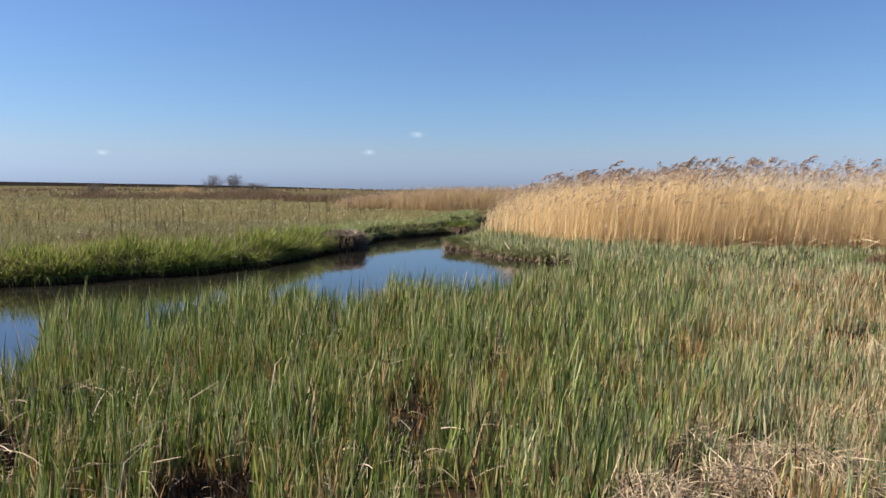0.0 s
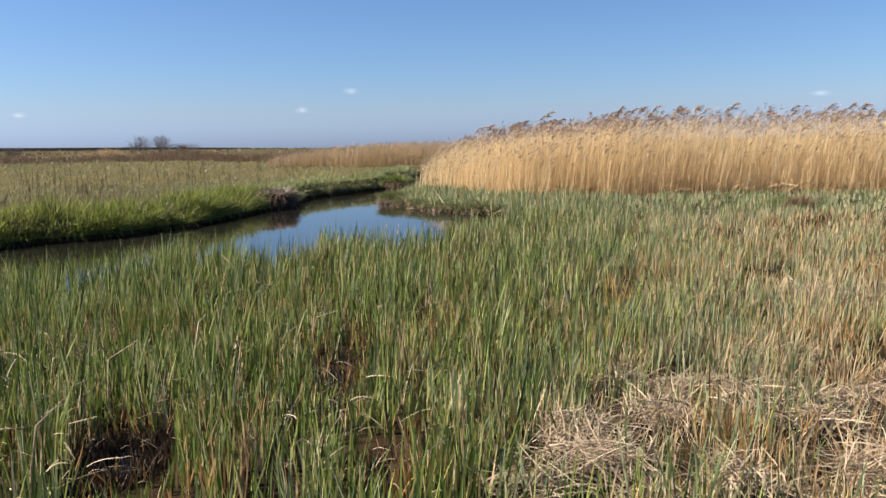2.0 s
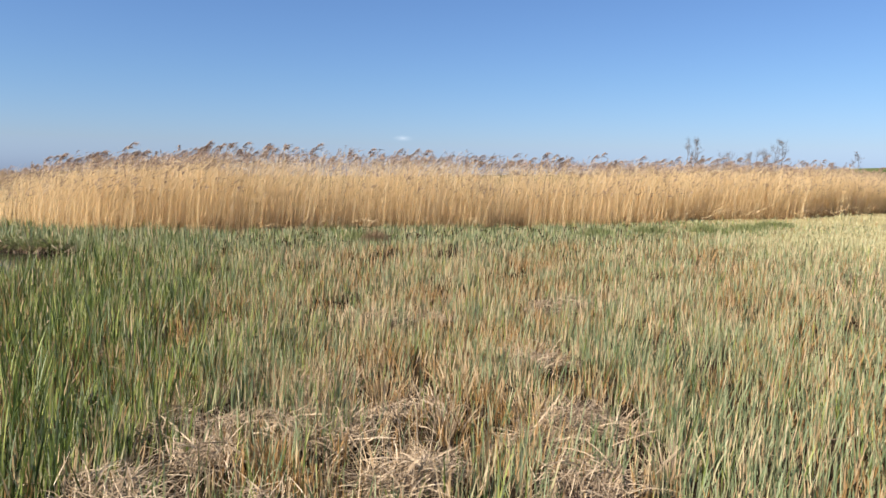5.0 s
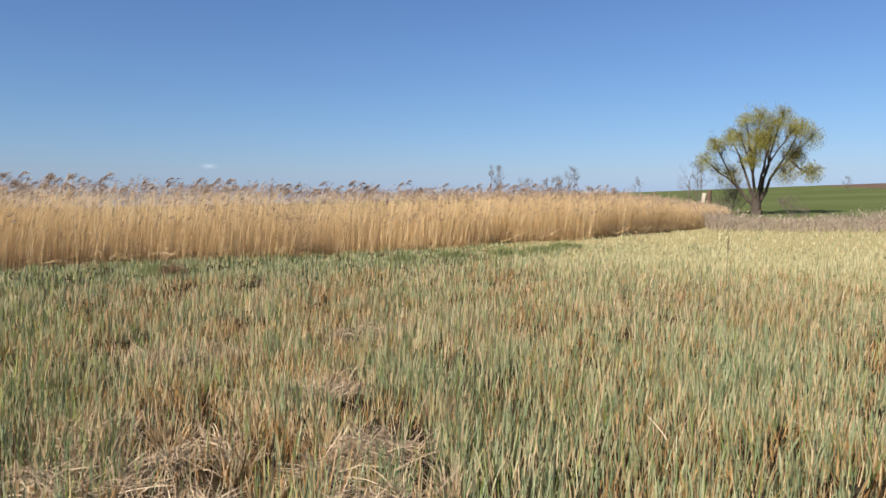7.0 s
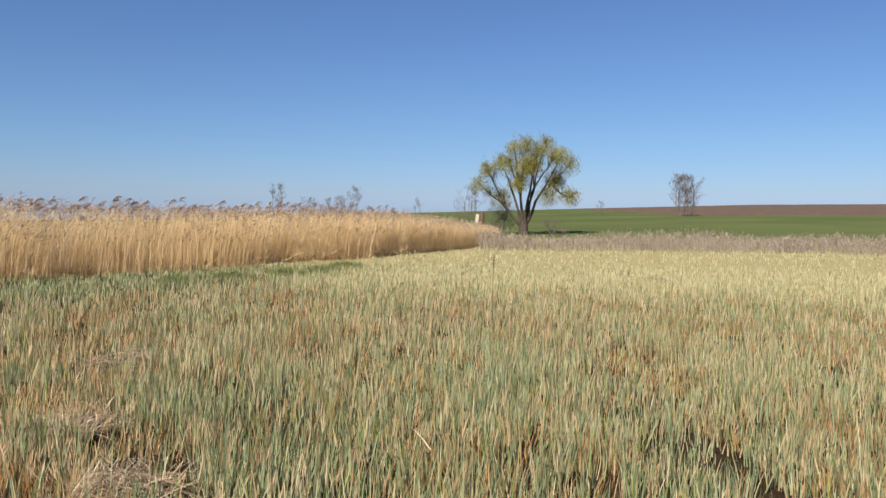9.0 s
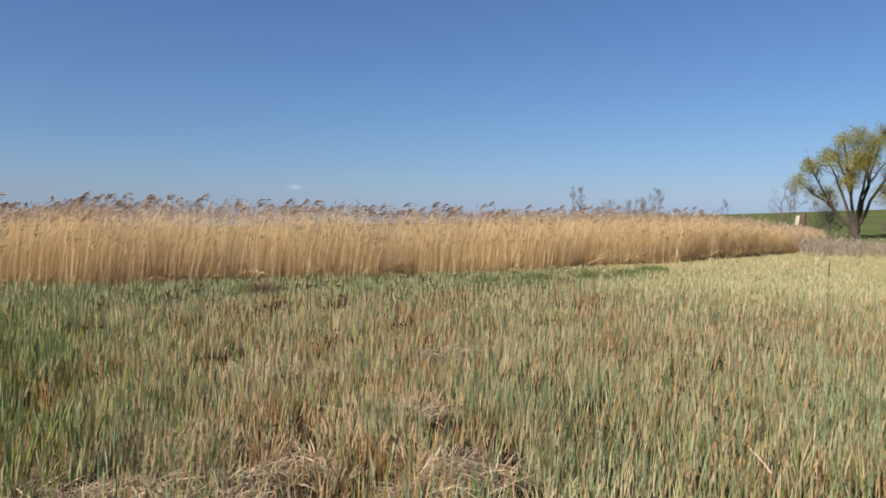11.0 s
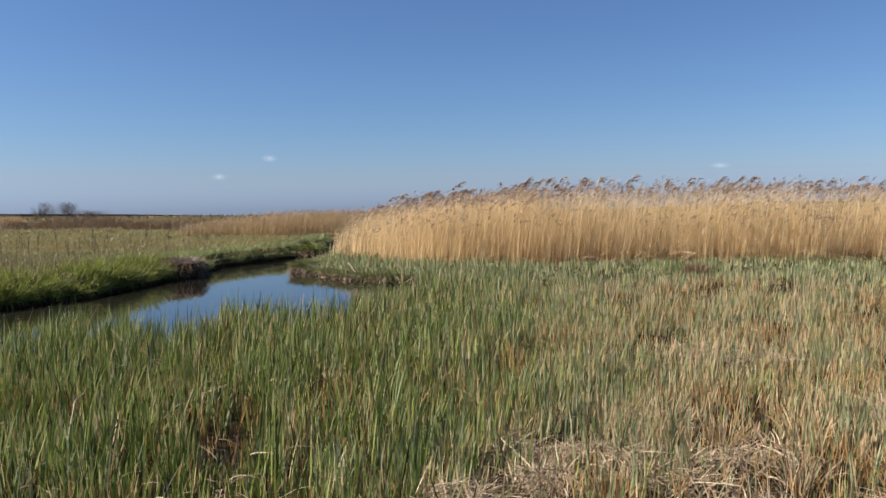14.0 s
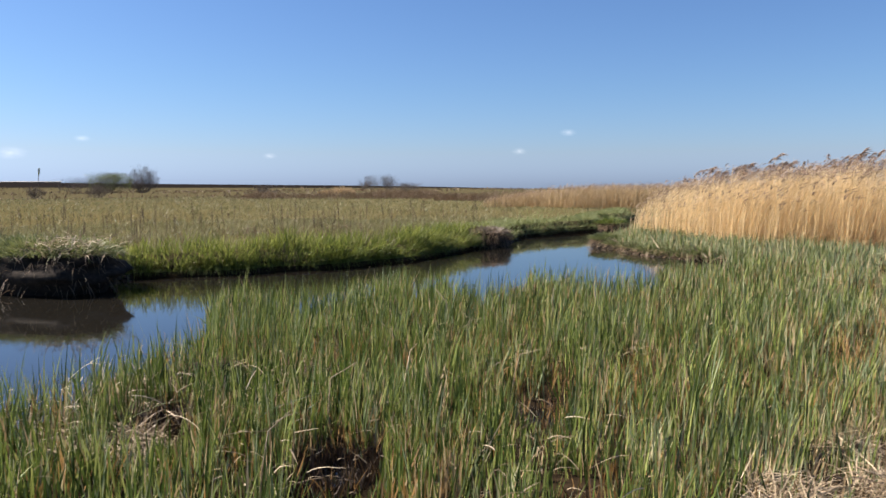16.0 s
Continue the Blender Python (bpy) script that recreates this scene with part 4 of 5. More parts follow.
def tussock(x, y, ra, rb, top, label, seed, turf=M_BANK, bare=False, skirt=M_BROWNWEED, shag=1.0, straw=None):
    """A peat hummock in the creek's edge with trailing dead blades and a green crown."""
    rng = np.random.default_rng(seed)
    root = tagged(new("tussock"), label, "tussock", "tussocks in the bank")
    root.location = (x, y, WATER_Z)
    bm = bmesh.new()
    bmesh.ops.create_icosphere(bm, subdivisions=4, radius=1)
    for v in bm.verts:
        c = v.co.copy()
        rho = max(1e-4, math.hypot(c.x, c.y))
        c.x, c.y = c.x * rho ** -0.7, c.y * rho ** -0.7
        n = noise.noise(c * 2.2 + Vector((seed, 0, 0))) * 0.16 + noise.noise(c * 6 + Vector((0, seed, 0))) * 0.10
        f = 1 + n + 0.05 * noise.noise(Vector((c.x * 9, c.y * 9, seed)))
        flat = 1 - 0.12 * max(0, c.z)
        v.co = Vector((c.x * ra * f * flat, c.y * rb * f * flat, -0.25 + (c.z * 0.5 + 0.5) ** 0.6 * (top - WATER_Z + 0.25) * (1 + n * 0.15)))
    me = bpy.data.meshes.new("peat")
    bm.to_mesh(me)
    bm.free()
    for f in me.polygons:
        f.use_smooth = True
    me.materials.append(M_PEAT)
    o = new("peat", me)
    o.parent = root
    n = int(1900 * (ra + rb) * min(1, shag * 2.5))
    a = rng.uniform(0, 6.283, n)
    q = np.sqrt(rng.uniform(0, 1, n))
    px, py = ra * 0.92 * q * np.cos(a), rb * 0.92 * q * np.sin(a)
    pz = (top - WATER_Z) * (1 - 0.14 * q ** 4) - 0.02
    h = rng.uniform(0.10, 0.30, n) * (0.6 if bare else 1)
    d = np.stack([np.cos(a) * q * 0.8 + rng.normal(0, 0.25, n), np.sin(a) * q * 0.8 + rng.normal(0, 0.25, n), np.ones(n)], 1)
    b = np.stack([np.cos(a) * q * 0.6, np.sin(a) * q * 0.6, -q * rng.uniform(0.1, 1.1, n)], 1) * h[:, None]
    pile = Pile()
    pile.add(*ribbons(np.stack([px, py, pz], 1), d, h, rng.uniform(0.008, 0.018, n), b, 3, rng=rng))
    tagged(pile.make("crown", turf, root), kind="stuff")
    n = int(900 * (ra + rb) * shag * (0.4 if straw else 1))
    a = rng.uniform(0, 6.283, n)
    px, py = ra * np.cos(a) * rng.uniform(0.85, 1.02, n), rb * np.sin(a) * rng.uniform(0.85, 1.02, n)
    d = np.stack([np.cos(a) + rng.normal(0, 0.4, n), np.sin(a) + rng.normal(0, 0.4, n), rng.uniform(-0.4, 0.7, n)], 1)
    L = rng.uniform(0.1, 0.35, n)
    b = np.stack([0 * L, 0 * L, -L * rng.uniform(0.4, 1.2, n)], 1)
    pile = Pile()
    pile.add(*ribbons(np.stack([px, py, rng.uniform(0.1, top - WATER_Z, n)], 1), d, L, rng.uniform(0.007, 0.016, n), b, 3, rng=rng))
    tagged(pile.make("skirt", skirt, root), kind="stuff")
    if straw:                                   # broken bleached stems on one end of the crown
        n = 460
        px, py = rng.uniform(straw[0], straw[1], n), rng.normal(-0.1, 0.35, n)
        d = np.stack([rng.normal(0, 0.9, n), rng.normal(0, 0.9, n), rng.uniform(-0.1, 0.9, n)], 1)
        L = rng.uniform(0.12, 0.4, n)
        pile = Pile()
        pile.add(*ribbons(np.stack([px, py, top - WATER_Z + rng.uniform(-0.15, 0.16, n)], 1), d, L, rng.uniform(0.008, 0.018, n), np.stack([0 * L, 0 * L, -L * 0.3], 1), 3, rng=rng))
        tagged(pile.make("straw", M_STRAW, root), kind="stuff")
    return root


build_meadow()
tussock(-12.6, 8.1, 2.1, 1.0, 0.44, "dark undercut peat hummock topped with dead blades and grass", 4, M_BANKSEDGE, False, M_BROWNWEED, 0.45, (0.5, 1.95))
tussock(-9.05, 19.3, 0.66, 0.62, 0.19, "rounded brown peat hummock at a bend of the bank", 5, M_WEED, True, M_BROWNWEED, 1.0)
tussock(-5.95, 20.85, 0.42, 0.4, -0.08, "brown peat hummock at the tip of the reed bank", 6, M_BANKSEDGE, shag=0.5)
for tx, ty, ta, tb, ts in [(-5.4, 20.1, 0.35, 0.22, 7), (-4.75, 19.3, 0.28, 0.22, 17), (-4.2, 18.75, 0.34, 0.2, 27), (-3.5, 18.3, 0.3, 0.24, 8), (-2.9, 17.9, 0.26, 0.2, 18)]:
    tussock(tx, ty, ta, tb, -0.17, "small dark peat hummock strewn with broken bleached reed", ts, M_BANKSEDGE, skirt=M_BROWNWEED, shag=0.18)
tussock(-7.75, 27.2, 0.6, 0.5, 0.05, "small green sedge hummock standing in the creek", 9, M_GREEN)
tussock(-4.5, 4.4, 0.24, 0.22, 0.0, "dark brown hummock of dead sedge among green blades", 14, M_BROWNWEED, True, M_BROWNWEED, 0.05)


# ---------------------------------------------------------------- dry tufts among the straw
def build_tufts():
    rng = np.random.default_rng(71)
    kinds = []
    for k in range(3):
        n = 130
        a, q = rng.uniform(0, 6.283, n), np.sqrt(rng.uniform(0, 1, n))
        base = np.stack([0.13 * q * np.cos(a), 0.09 * q * np.sin(a), np.full(n, -0.02)], 1)
        d = np.stack([np.cos(a) * q * 0.35 + rng.normal(0.06, 0.13, n), np.sin(a) * q * 0.35 + rng.normal(0, 0.13, n), np.ones(n)], 1)
        L = rng.uniform(0.10, 0.27, n)
        p = Pile()
        p.add(*ribbons(base, d, L, rng.uniform(0.004, 0.009, n), np.stack([np.cos(a) * q, np.sin(a) * q, -q * rng.uniform(0, 1, n)], 1) * (L * 0.3)[:, None], 3, rng=rng))
        kinds.append(tagged(p.make("dry_tuft", M_DRY if k else M_STRAW), "upright tuft of bleached dead sedge in the marsh", "sedge tuft", "dry sedge tufts"))
    used = set()
    for x, y, s in [(0.9, 5.95, 1.25), (1.15, 6.05, 1.3), (1.4, 5.9, 1.1), (0.45, 5.8, 1.0), (2.3, 5.7, 1.2), (1.95, 4.75, 1.1), (1.35, 3.9, 1.2), (0.15, 5.6, 1.0), (2.6, 4.9, 1.1), (3.0, 5.9, 1.1), (3.3, 6.4, 1.2),
                    (2.2, 8.5, 1.1), (2.8, 8.5, 1.0), (0.75, 4.4, 1.0), (1.7, 5.6, 1.1), (-0.2, 5.2, 0.9), (3.6, 5.0, 1.0), (4.2, 7.4, 1.1), (0.6, 8.2, 1.0), (-0.4, 7.2, 0.9), (1.9, 7.0, 0.9), (5.2, 6.5, 1.0), (5.6, 9.2, 1.0),
                    (2.9, 3.6, 1.1), (-4.4, 3.5, 1.0), (-4.9, 3.9, 1.1), (-4.6, 4.6, 1.0), (-4.0, 3.3, 0.9), (-6.2, 9.8, 1.2), (-6.0, 9.5, 1.0), (-4.3, 10.7, 1.2), (-4.0, 10.4, 1.0), (-2.6, 6.7, 0.9), (-2.1, 7.1, 0.9)]:
        k = int(rng.integers(0, 3))
        m = pose(x, y, max(float(height(x, y)), WATER_Z), rng.normal(0, 5), rng.normal(0, 5), rng.uniform(0, 360)) @ Matrix.Scale(s, 4)
        if k in used:
            copy_thing(kinds[k], m).matrix_basis = m
        else:
            used.add(k)
            kinds[k].matrix_basis = m


build_tufts()


def bank_litter():
    rng = np.random.default_rng(81)
    n = 160
    p, _ = along(RIGHT_LINE[:5], rng.uniform(0, 1, n))
    x, y = p[:, 0] + rng.normal(0, 0.12, n), p[:, 1] + rng.normal(0.05, 0.12, n)
    d = np.stack([rng.normal(0, 0.7, n), rng.normal(-0.3, 0.5, n), rng.uniform(-0.3, 0.8, n)], 1)
    L = rng.uniform(0.12, 0.4, n)
    q = Pile()
    q.add(*ribbons(np.stack([x, y, rng.uniform(-0.28, -0.08, n)], 1), d, L, rng.uniform(0.010, 0.022, n), rng.normal(0, 0.15, (n, 3)) * L[:, None], 3, rng=rng))
    tagged(q.make("bank_litter", M_STRAW), "broken bleached reed stems littering the peat bank", "straw", kind="stuff")


bank_litter()

# ---------------------------------------------------------------- dry stems
def stem_kinds(name, label, category, group, mat, heights, seeds_seed, branchy):
    rng = np.random.default_rng(seeds_seed)
    kinds = []
    for H in heights:
        root = tagged(new(name), label, category, group)
        p = Pile()
        s = np.linspace(0, 1, 5)
        tube(p, np.stack([0.05 * H * s ** 2 * rng.normal(), 0.05 * H * s ** 2 * rng.normal(), s * H], 1), np.linspace(0.0065, 0.0035, 5), 5)
        p.make("stem", mat, root)
        hd = Pile()
        z = np.linspace(0.5 if branchy > 4 else 0.86, 1.04, 9)
        wob = rng.uniform(0.5, 1.4, 9) * (0.0065 if branchy > 4 else 0.007) * np.sin(np.pi * np.linspace(0.12, 0.95, 9)) ** 0.6
        tube(hd, np.stack([rng.normal(0, 0.006, 9), rng.normal(0, 0.006, 9), z * H], 1), wob, 5)
        hd.make("seed_head", mat, root)
        kinds.append(root)
    return kinds


def place_kinds(kinds, spots, rng):
    used = set()
    for x, y, f in spots:
        k = int(rng.integers(0, len(kinds)))
        m = pose(x, y, float(height(x, y)) - 0.02, rng.normal(0, 4), rng.normal(0, 4), rng.uniform(0, 360)) @ Matrix.Scale(f, 4)
        if k in used:
            copy_thing(kinds[k], m).matrix_basis = m
        else:
            used.add(k)
            kinds[k].matrix_basis = m


def build_stems():
    rng = np.random.default_rng(31)
    kinds = stem_kinds("dock_stem", "dark brown dead dock stem standing in the meadow", "dead stem", "dead stems in the meadow", M_STALK, [0.5, 0.62, 0.8, 0.42], 3, 8)
    spots = []
    while len(spots) < 230:
        a, r = math.radians(rng.uniform(-66, -20)), rng.uniform(17, 36)
        x, y = r * math.sin(a), r * math.cos(a)
        if meadow_side(np.array([x]), np.array([y]))[0] > 3 and rng.uniform() < 0.5 + patchy(x, y, 5, 4):
            spots.append((x, y, rng.uniform(0.75, 1.2)))
    place_kinds(kinds, spots, rng)
    tall = stem_kinds("marsh_stem", "thin dark dead stem standing upright in the sedge", "dead stem", "dead stems in the marsh", M_STALK, [1.25, 0.75, 0.5], 4, 3)
    for k, (x, y, rz) in zip(tall, [(9.8, 7.2, 10), (10.3, 8.1, 60), (9.0, 7.9, 100)]):
        k.matrix_basis = pose(x, y, float(height(x, y)) - 0.02, 1, 1, rz)
    for x, y, k, f in [(8.9, 8.3, 2, 0.9), (10.0, 8.6, 2, 1.0), (10.9, 8.2, 2, 0.9), (9.6, 6.5, 2, 0.8), (10.6, 7.6, 2, 0.8),
                       (9.33, 8.1, 2, 0.8), (9.67, 8.24, 2, 0.7), (9.69, 7.54, 2, 1.1), (9.41, 8.78, 2, 0.75), (9.4, 7.71, 2, 0.7), (8.17, 6.26, 2, 0.9), (10.12, 7.28, 2, 0.65), (9.45, 8.38, 2, 0.95), (11.04, 7.78, 2, 0.75), (9.9, 8.0, 2, 0.7)]:
        m = pose(x, y, float(height(x, y)) - 0.02, 2, -2, x * 70) @ Matrix.Scale(f, 4)
        copy_thing(tall[k], m).matrix_basis = m


build_stems()


def weed_band(name, label, line, depth, count, tall, mat, width, seed):
    rng = np.random.default_rng(seed)
    u = rng.uniform(0, 1, count)
    p, _ = along(line, u)
    q, _ = along(line, np.clip(u + 0.002, 0, 1))
    t = q - p + 1e-6
    t /= np.linalg.norm(t, axis=1, keepdims=True)
    x, y = (p + np.stack([-t[:, 1], t[:, 0]], 1) * (depth * rng.uniform(0, 1, count))[:, None]).T
    h = tall * (0.75 + 0.3 * patchy(x, y, 5, 3)) * rng.uniform(0.5, 1.15, count)
    pile = Pile()
    d = np.stack([rng.normal(0, 0.12, count), rng.normal(0, 0.12, count), np.ones(count)], 1)
    base = np.stack([x, y, height(x, y) - 0.02], 1)
    pile.add(*ribbons(base, d, h, np.full(count, width * 0.6), np.zeros((count, 3)), 2, base_width=1, rng=rng))
    for k in range(3):
        f = rng.uniform(0.45, 0.95, count)
        a = rng.uniform(0, 6.283, count)
        L = h * rng.uniform(0.12, 0.28, count)
        foot = base + d * (h * f)[:, None]
        pile.add(*ribbons(foot, np.stack([np.cos(a), np.sin(a), rng.uniform(0.8, 2, count)], 1), L, np.full(count, width), np.zeros((count, 3)), 2, rng=rng))
    tagged(pile.make(name, mat), label, "dead weeds", kind="stuff")


weed_band("dead_weeds", "grey-brown band of dead weed stems below the field", [(38, 31.5), (44.5, 24.5), (50, 17), (54, 6)], -9.0, 7000, 1.15, M_WEED, 0.03, 3)
weed_band("brown_thicket", "brown strip of withered scrub beyond the meadow", [(-62, 62), (-45, 64), (-33, 62), (-22, 52)], 10.0, 4500, 0.9, M_BROWNWEED, 0.05, 4)


def far_scrub():
    """Thin brown herbage that breaks up the far meadow."""
    rng = np.random.default_rng(91)
    n = 9000
    a, r = np.radians(rng.uniform(-64, -17, n)), rng.uniform(95, 290, n)
    x, y = r * np.sin(a), r * np.cos(a)
    k = rng.uniform(-0.3, 0.8, n) < patchy(x, y, 45, 3) + 0.3 * patchy(x, y, 12, 5) - 0.05
    x, y, r = x[k], y[k], r[k]
    c = len(x)
    h = rng.uniform(0.25, 0.8, c)
    p = Pile()
    p.add(*ribbons(np.stack([x, y, height(x, y) - 0.03], 1), np.stack([rng.normal(0, 0.3, c), rng.normal(0, 0.3, c), np.ones(c)], 1), h, r * 0.0013 * rng.uniform(0.5, 1.2, c), np.zeros((c, 3)), 2, rng=rng))
    tagged(p.make("far_scrub", M_BROWNWEED), "patches of brown withered herbage over the far meadow", "scrub", kind="stuff")


far_scrub()


# ---------------------------------------------------------------- trees
def willow(x, y, tall, half):
    """Limbs that fan out from a short bole to a broad open dome."""
    rng = np.random.default_rng(8)
    root = tagged(new("willow"), "broad willow with many forked trunks and sparse yellow-green spring leaves", "tree")
    root.location = (x, y, float(height(x, y)) - 0.1)
    across, deep = np.array([0.59, -0.81, 0]), np.array([0.81, 0.59, 0])
    bole = Pile()
    tube(bole, [(0, 0, -0.3), (0, 0, 0.3), (0.03, 0, 0.9), (0.05, 0, 1.5)], [0.66, 0.48, 0.44, 0.38], 9)
    bole.make("trunk", M_BARK, root)

    def dome(u, v, w):
        """u: -1 to 1 across, v: depth, w: 0 to 1 up."""
        return across * u * half + deep * v * half * 0.8 + np.array([0, 0, w * tall])

    def path(a, b, sag, n=8):
        s = np.linspace(0, 1, n)[:, None]
        mid = a + (b - a) * np.array([0.42, 0.42, 0.58]) + np.array([0, 0, -sag])
        pts = (1 - s) ** 2 * a + 2 * s * (1 - s) * mid + s ** 2 * b
        return pts + rng.normal(0, 0.012 * np.linalg.norm(b - a), (n, 3)) * np.sin(np.pi * s)

    tips, tufts, stems = [], [], []
    mains = [(-0.95, 0.1, 0.54), (-0.50, 0.3, 0.77), (-0.22, -0.3, 0.90), (0.28, -0.2, 0.86), (0.44, 0.2, 0.94), (0.78, 0.2, 0.83), (-0.76, -0.3, 0.68), (-0.30, -0.2, 0.73), (0.04, -0.3, 0.93), (0.16, 0.5, 0.78),
             (0.66, -0.3, 0.82), (0.92, 0.0, 0.72), (0.70, 0.3, 0.57), (0.96, -0.1, 0.40), (0.48, -0.3, 0.40), (-0.08, -0.6, 0.52), (-0.48, 0.2, 0.40), (0.05, 0.9, 0.70), (0.05, -0.9, 0.70)]
    for u, v, w in mains:
        limb = Pile()
        start = np.array([0, 0, rng.uniform(0.8, 1.5)]) + across * u * 0.35 + deep * v * 0.25
        end = dome(u, v, w)
        if len(stems) > 5:                      # the later limbs fork from an earlier one
            near = min(stems, key=lambda q: np.linalg.norm(q[-1] - end))
            start = near[int(rng.integers(2, 4))]
        main = path(start, end, 0.05 * abs(u) * half)
        stems.append(main)
        tube(limb, main, np.linspace(0.17 if len(stems) < 7 else 0.10, 0.03, 8), 6)
        tufts.append(end)
        for k in range(13):
            i = int(rng.integers(3, 8))
            reach = (0.27 - 0.02 * i) * half * rng.uniform(0.6, 1.4)
            way = rng.normal(0, 0.55, 3) + np.array([0, 0, 0.55]) + (main[i] - main[i - 1]) / np.linalg.norm(main[i] - main[i - 1]) * 0.7
            to = main[i] + way / np.linalg.norm(way) * reach
            sub = path(main[i], to, -0.1, 5)
            tube(limb, sub, np.linspace(0.04, 0.014, 5), 4)
            tips += [sub[4], sub[3]]
            for m in range(4):
                j = int(rng.integers(1, 5))
                way = rng.normal(0, 0.7, 3) + np.array([0, 0, 0.45])
                to = sub[j] + way / np.linalg.norm(way) * rng.uniform(0.4, 1.0)
                tube(limb, path(sub[j], to, -0.05, 4), np.linspace(0.013, 0.006, 4), 3)
                tips.append(to)
        limb.make("limb", M_BARK, root)
    tip = np.array(tips)
    outer = np.hypot(np.hypot(tip[:, 0], tip[:, 1]) / half, (tip[:, 2] - 0.35 * tall) / (0.62 * tall))
    fresh = tip[(outer > 0.62) & (tip[:, 2] > 0.3 * tall) | (rng.uniform(0, 1, len(tip)) < 0.2)]
    crown = Pile()
    tufts = np.array(tufts)                     # rounded leaf tufts at the ends of the limbs, thinner between
    size = rng.uniform(0.55, 0.85, len(tufts))
    for k in range(420):
        pick = rng.integers(0, len(tufts), 120)
        c = len(pick)
        off = rng.normal(0, 1, (c, 3))
        off *= (1.6 * np.sqrt(rng.uniform(0, 1, c)) / np.linalg.norm(off, axis=1))[:, None]
        foot = tufts[pick] + off * size[pick][:, None] * np.array([1, 1, 0.9])
        loose = rng.uniform(0, 1, c) < 0.26
        foot[loose] = fresh[rng.integers(0, len(fresh), loose.sum())] + rng.normal(0, 0.22, (loose.sum(), 3))
        L = rng.uniform(0.05, 0.13, c)
        crown.add(*ribbons(foot, rng.normal(0, 0.6, (c, 3)) + np.array([0, 0, -0.15]), L, rng.uniform(0.028, 0.056, c), np.stack([0 * L, 0 * L, -L * 0.4], 1), 2, rng=rng))
    crown.make("crown", M_WILLOW, root)
    whips = Pile()
    for k in range(3):
        c = len(tip)
        L = rng.uniform(0.2, 0.5, c)
        whips.add(*ribbons(tip + rng.normal(0, 0.08, (c, 3)), rng.normal(0, 0.5, (c, 3)) + np.array([0, 0, 0.4]), L, np.full(c, 0.018), np.stack([0 * L, 0 * L, -L * 0.5], 1), 3, rng=rng))
    tagged(whips.make("twig_haze", M_TWIG, root), kind="stuff")
    return root


def bare_tree(x, y, tall, wide, label, seed, stems=1, leaf=None, sink=0.1, haze=1.0):
    """Leafless tree or bush: stems that reach up into an oval, each with forked branches, and a haze of fine twigs."""
    rng = np.random.default_rng(seed)
    root = tagged(new("bare_tree" if tall > 3 else "bush"), label, "tree" if tall > 3 else "bush")
    root.location = (x, y, float(height(x, y)) - sink)
    tips = []
    for k in range(stems):
        p = Pile()
        a = k / stems * 6.283 + rng.uniform(0, 1)
        o = wide * (0.12 + 0.22 * (k % 2) + rng.uniform(-0.04, 0.04)) * (stems > 1)
        top = np.array([math.cos(a) * o, math.sin(a) * o, tall * rng.uniform(0.84, 0.97)])
        s = np.linspace(0, 1, 8)[:, None]
        round_bush = wide > 0.95 * tall
        if round_bush:
            lift = rng.uniform(0.15, 1.0)
            top = np.array([math.cos(a) * wide * 0.46 * math.sqrt(1 - lift ** 2 * 0.95), math.sin(a) * wide * 0.46 * math.sqrt(1 - lift ** 2 * 0.95), tall * 0.9 * lift])
        out_by = s ** 0.7 if round_bush else 0.7 + 0.3 * np.sin(np.pi * s)
        main = top * np.array([1, 1, 0]) * out_by + s * top * np.array([0, 0, 1]) + rng.normal(0, 0.012 * tall, (8, 3)) * s
        tube(p, main, np.linspace(tall * 0.012, tall * 0.003, 8), 5)
        for m in range(11):
            i = int(rng.integers(1, 8))
            reach = wide * 0.42 * math.sin(math.pi * (0.25 + 0.65 * i / 7)) * rng.uniform(0.5, 1.1) / (1 + 0.35 * (stems > 1))
            b = rng.uniform(0, 6.283)
            to = main[i] + np.array([math.cos(b) * reach, math.sin(b) * reach, reach * rng.uniform(0.7, 1.8)])
            to[2] = min(to[2], tall)
            mid = main[i] * 0.5 + to * 0.5 + rng.normal(0, 0.02 * tall, 3)
            tube(p, [main[i], mid, to], np.array([0.0045, 0.003, 0.0015]) * tall, 3)
            tips += [mid, to, to * 0.6 + mid * 0.4]
        p.make("trunk", M_GREYBARK, root)
    tip = np.array(tips)
    tw = Pile()
    for k in range(int((12 if wide > tall else 9) * haze)):
        c = len(tip)
        L = rng.uniform(0.05, 0.13, c) * tall
        tw.add(*ribbons(tip + rng.normal(0, 0.035 * wide, (c, 3)), rng.normal(0, 0.6, (c, 3)) + np.array([0, 0, 0.9]), L, np.full(c, max(0.012, tall * 0.0036)), np.zeros((c, 3)), 2, rng=rng))
    tagged(tw.make("twig_haze", M_TWIG, root), kind="stuff")
    if leaf:
        cr = Pile()
        for k in range(14):
            c = len(tip)
            L = rng.uniform(0.02, 0.05, c) * tall
            cr.add(*ribbons(tip + rng.normal(0, 0.06 * tall, (c, 3)), rng.normal(0, 1, (c, 3)), L, L * 0.5, np.zeros((c, 3)), 2, rng=rng))
        cr.make("crown", leaf, root)
    return root


def spot(az, r):
    a = math.radians(az)
    return 0.6 + r * math.sin(a), -0.1 + r * math.cos(a)


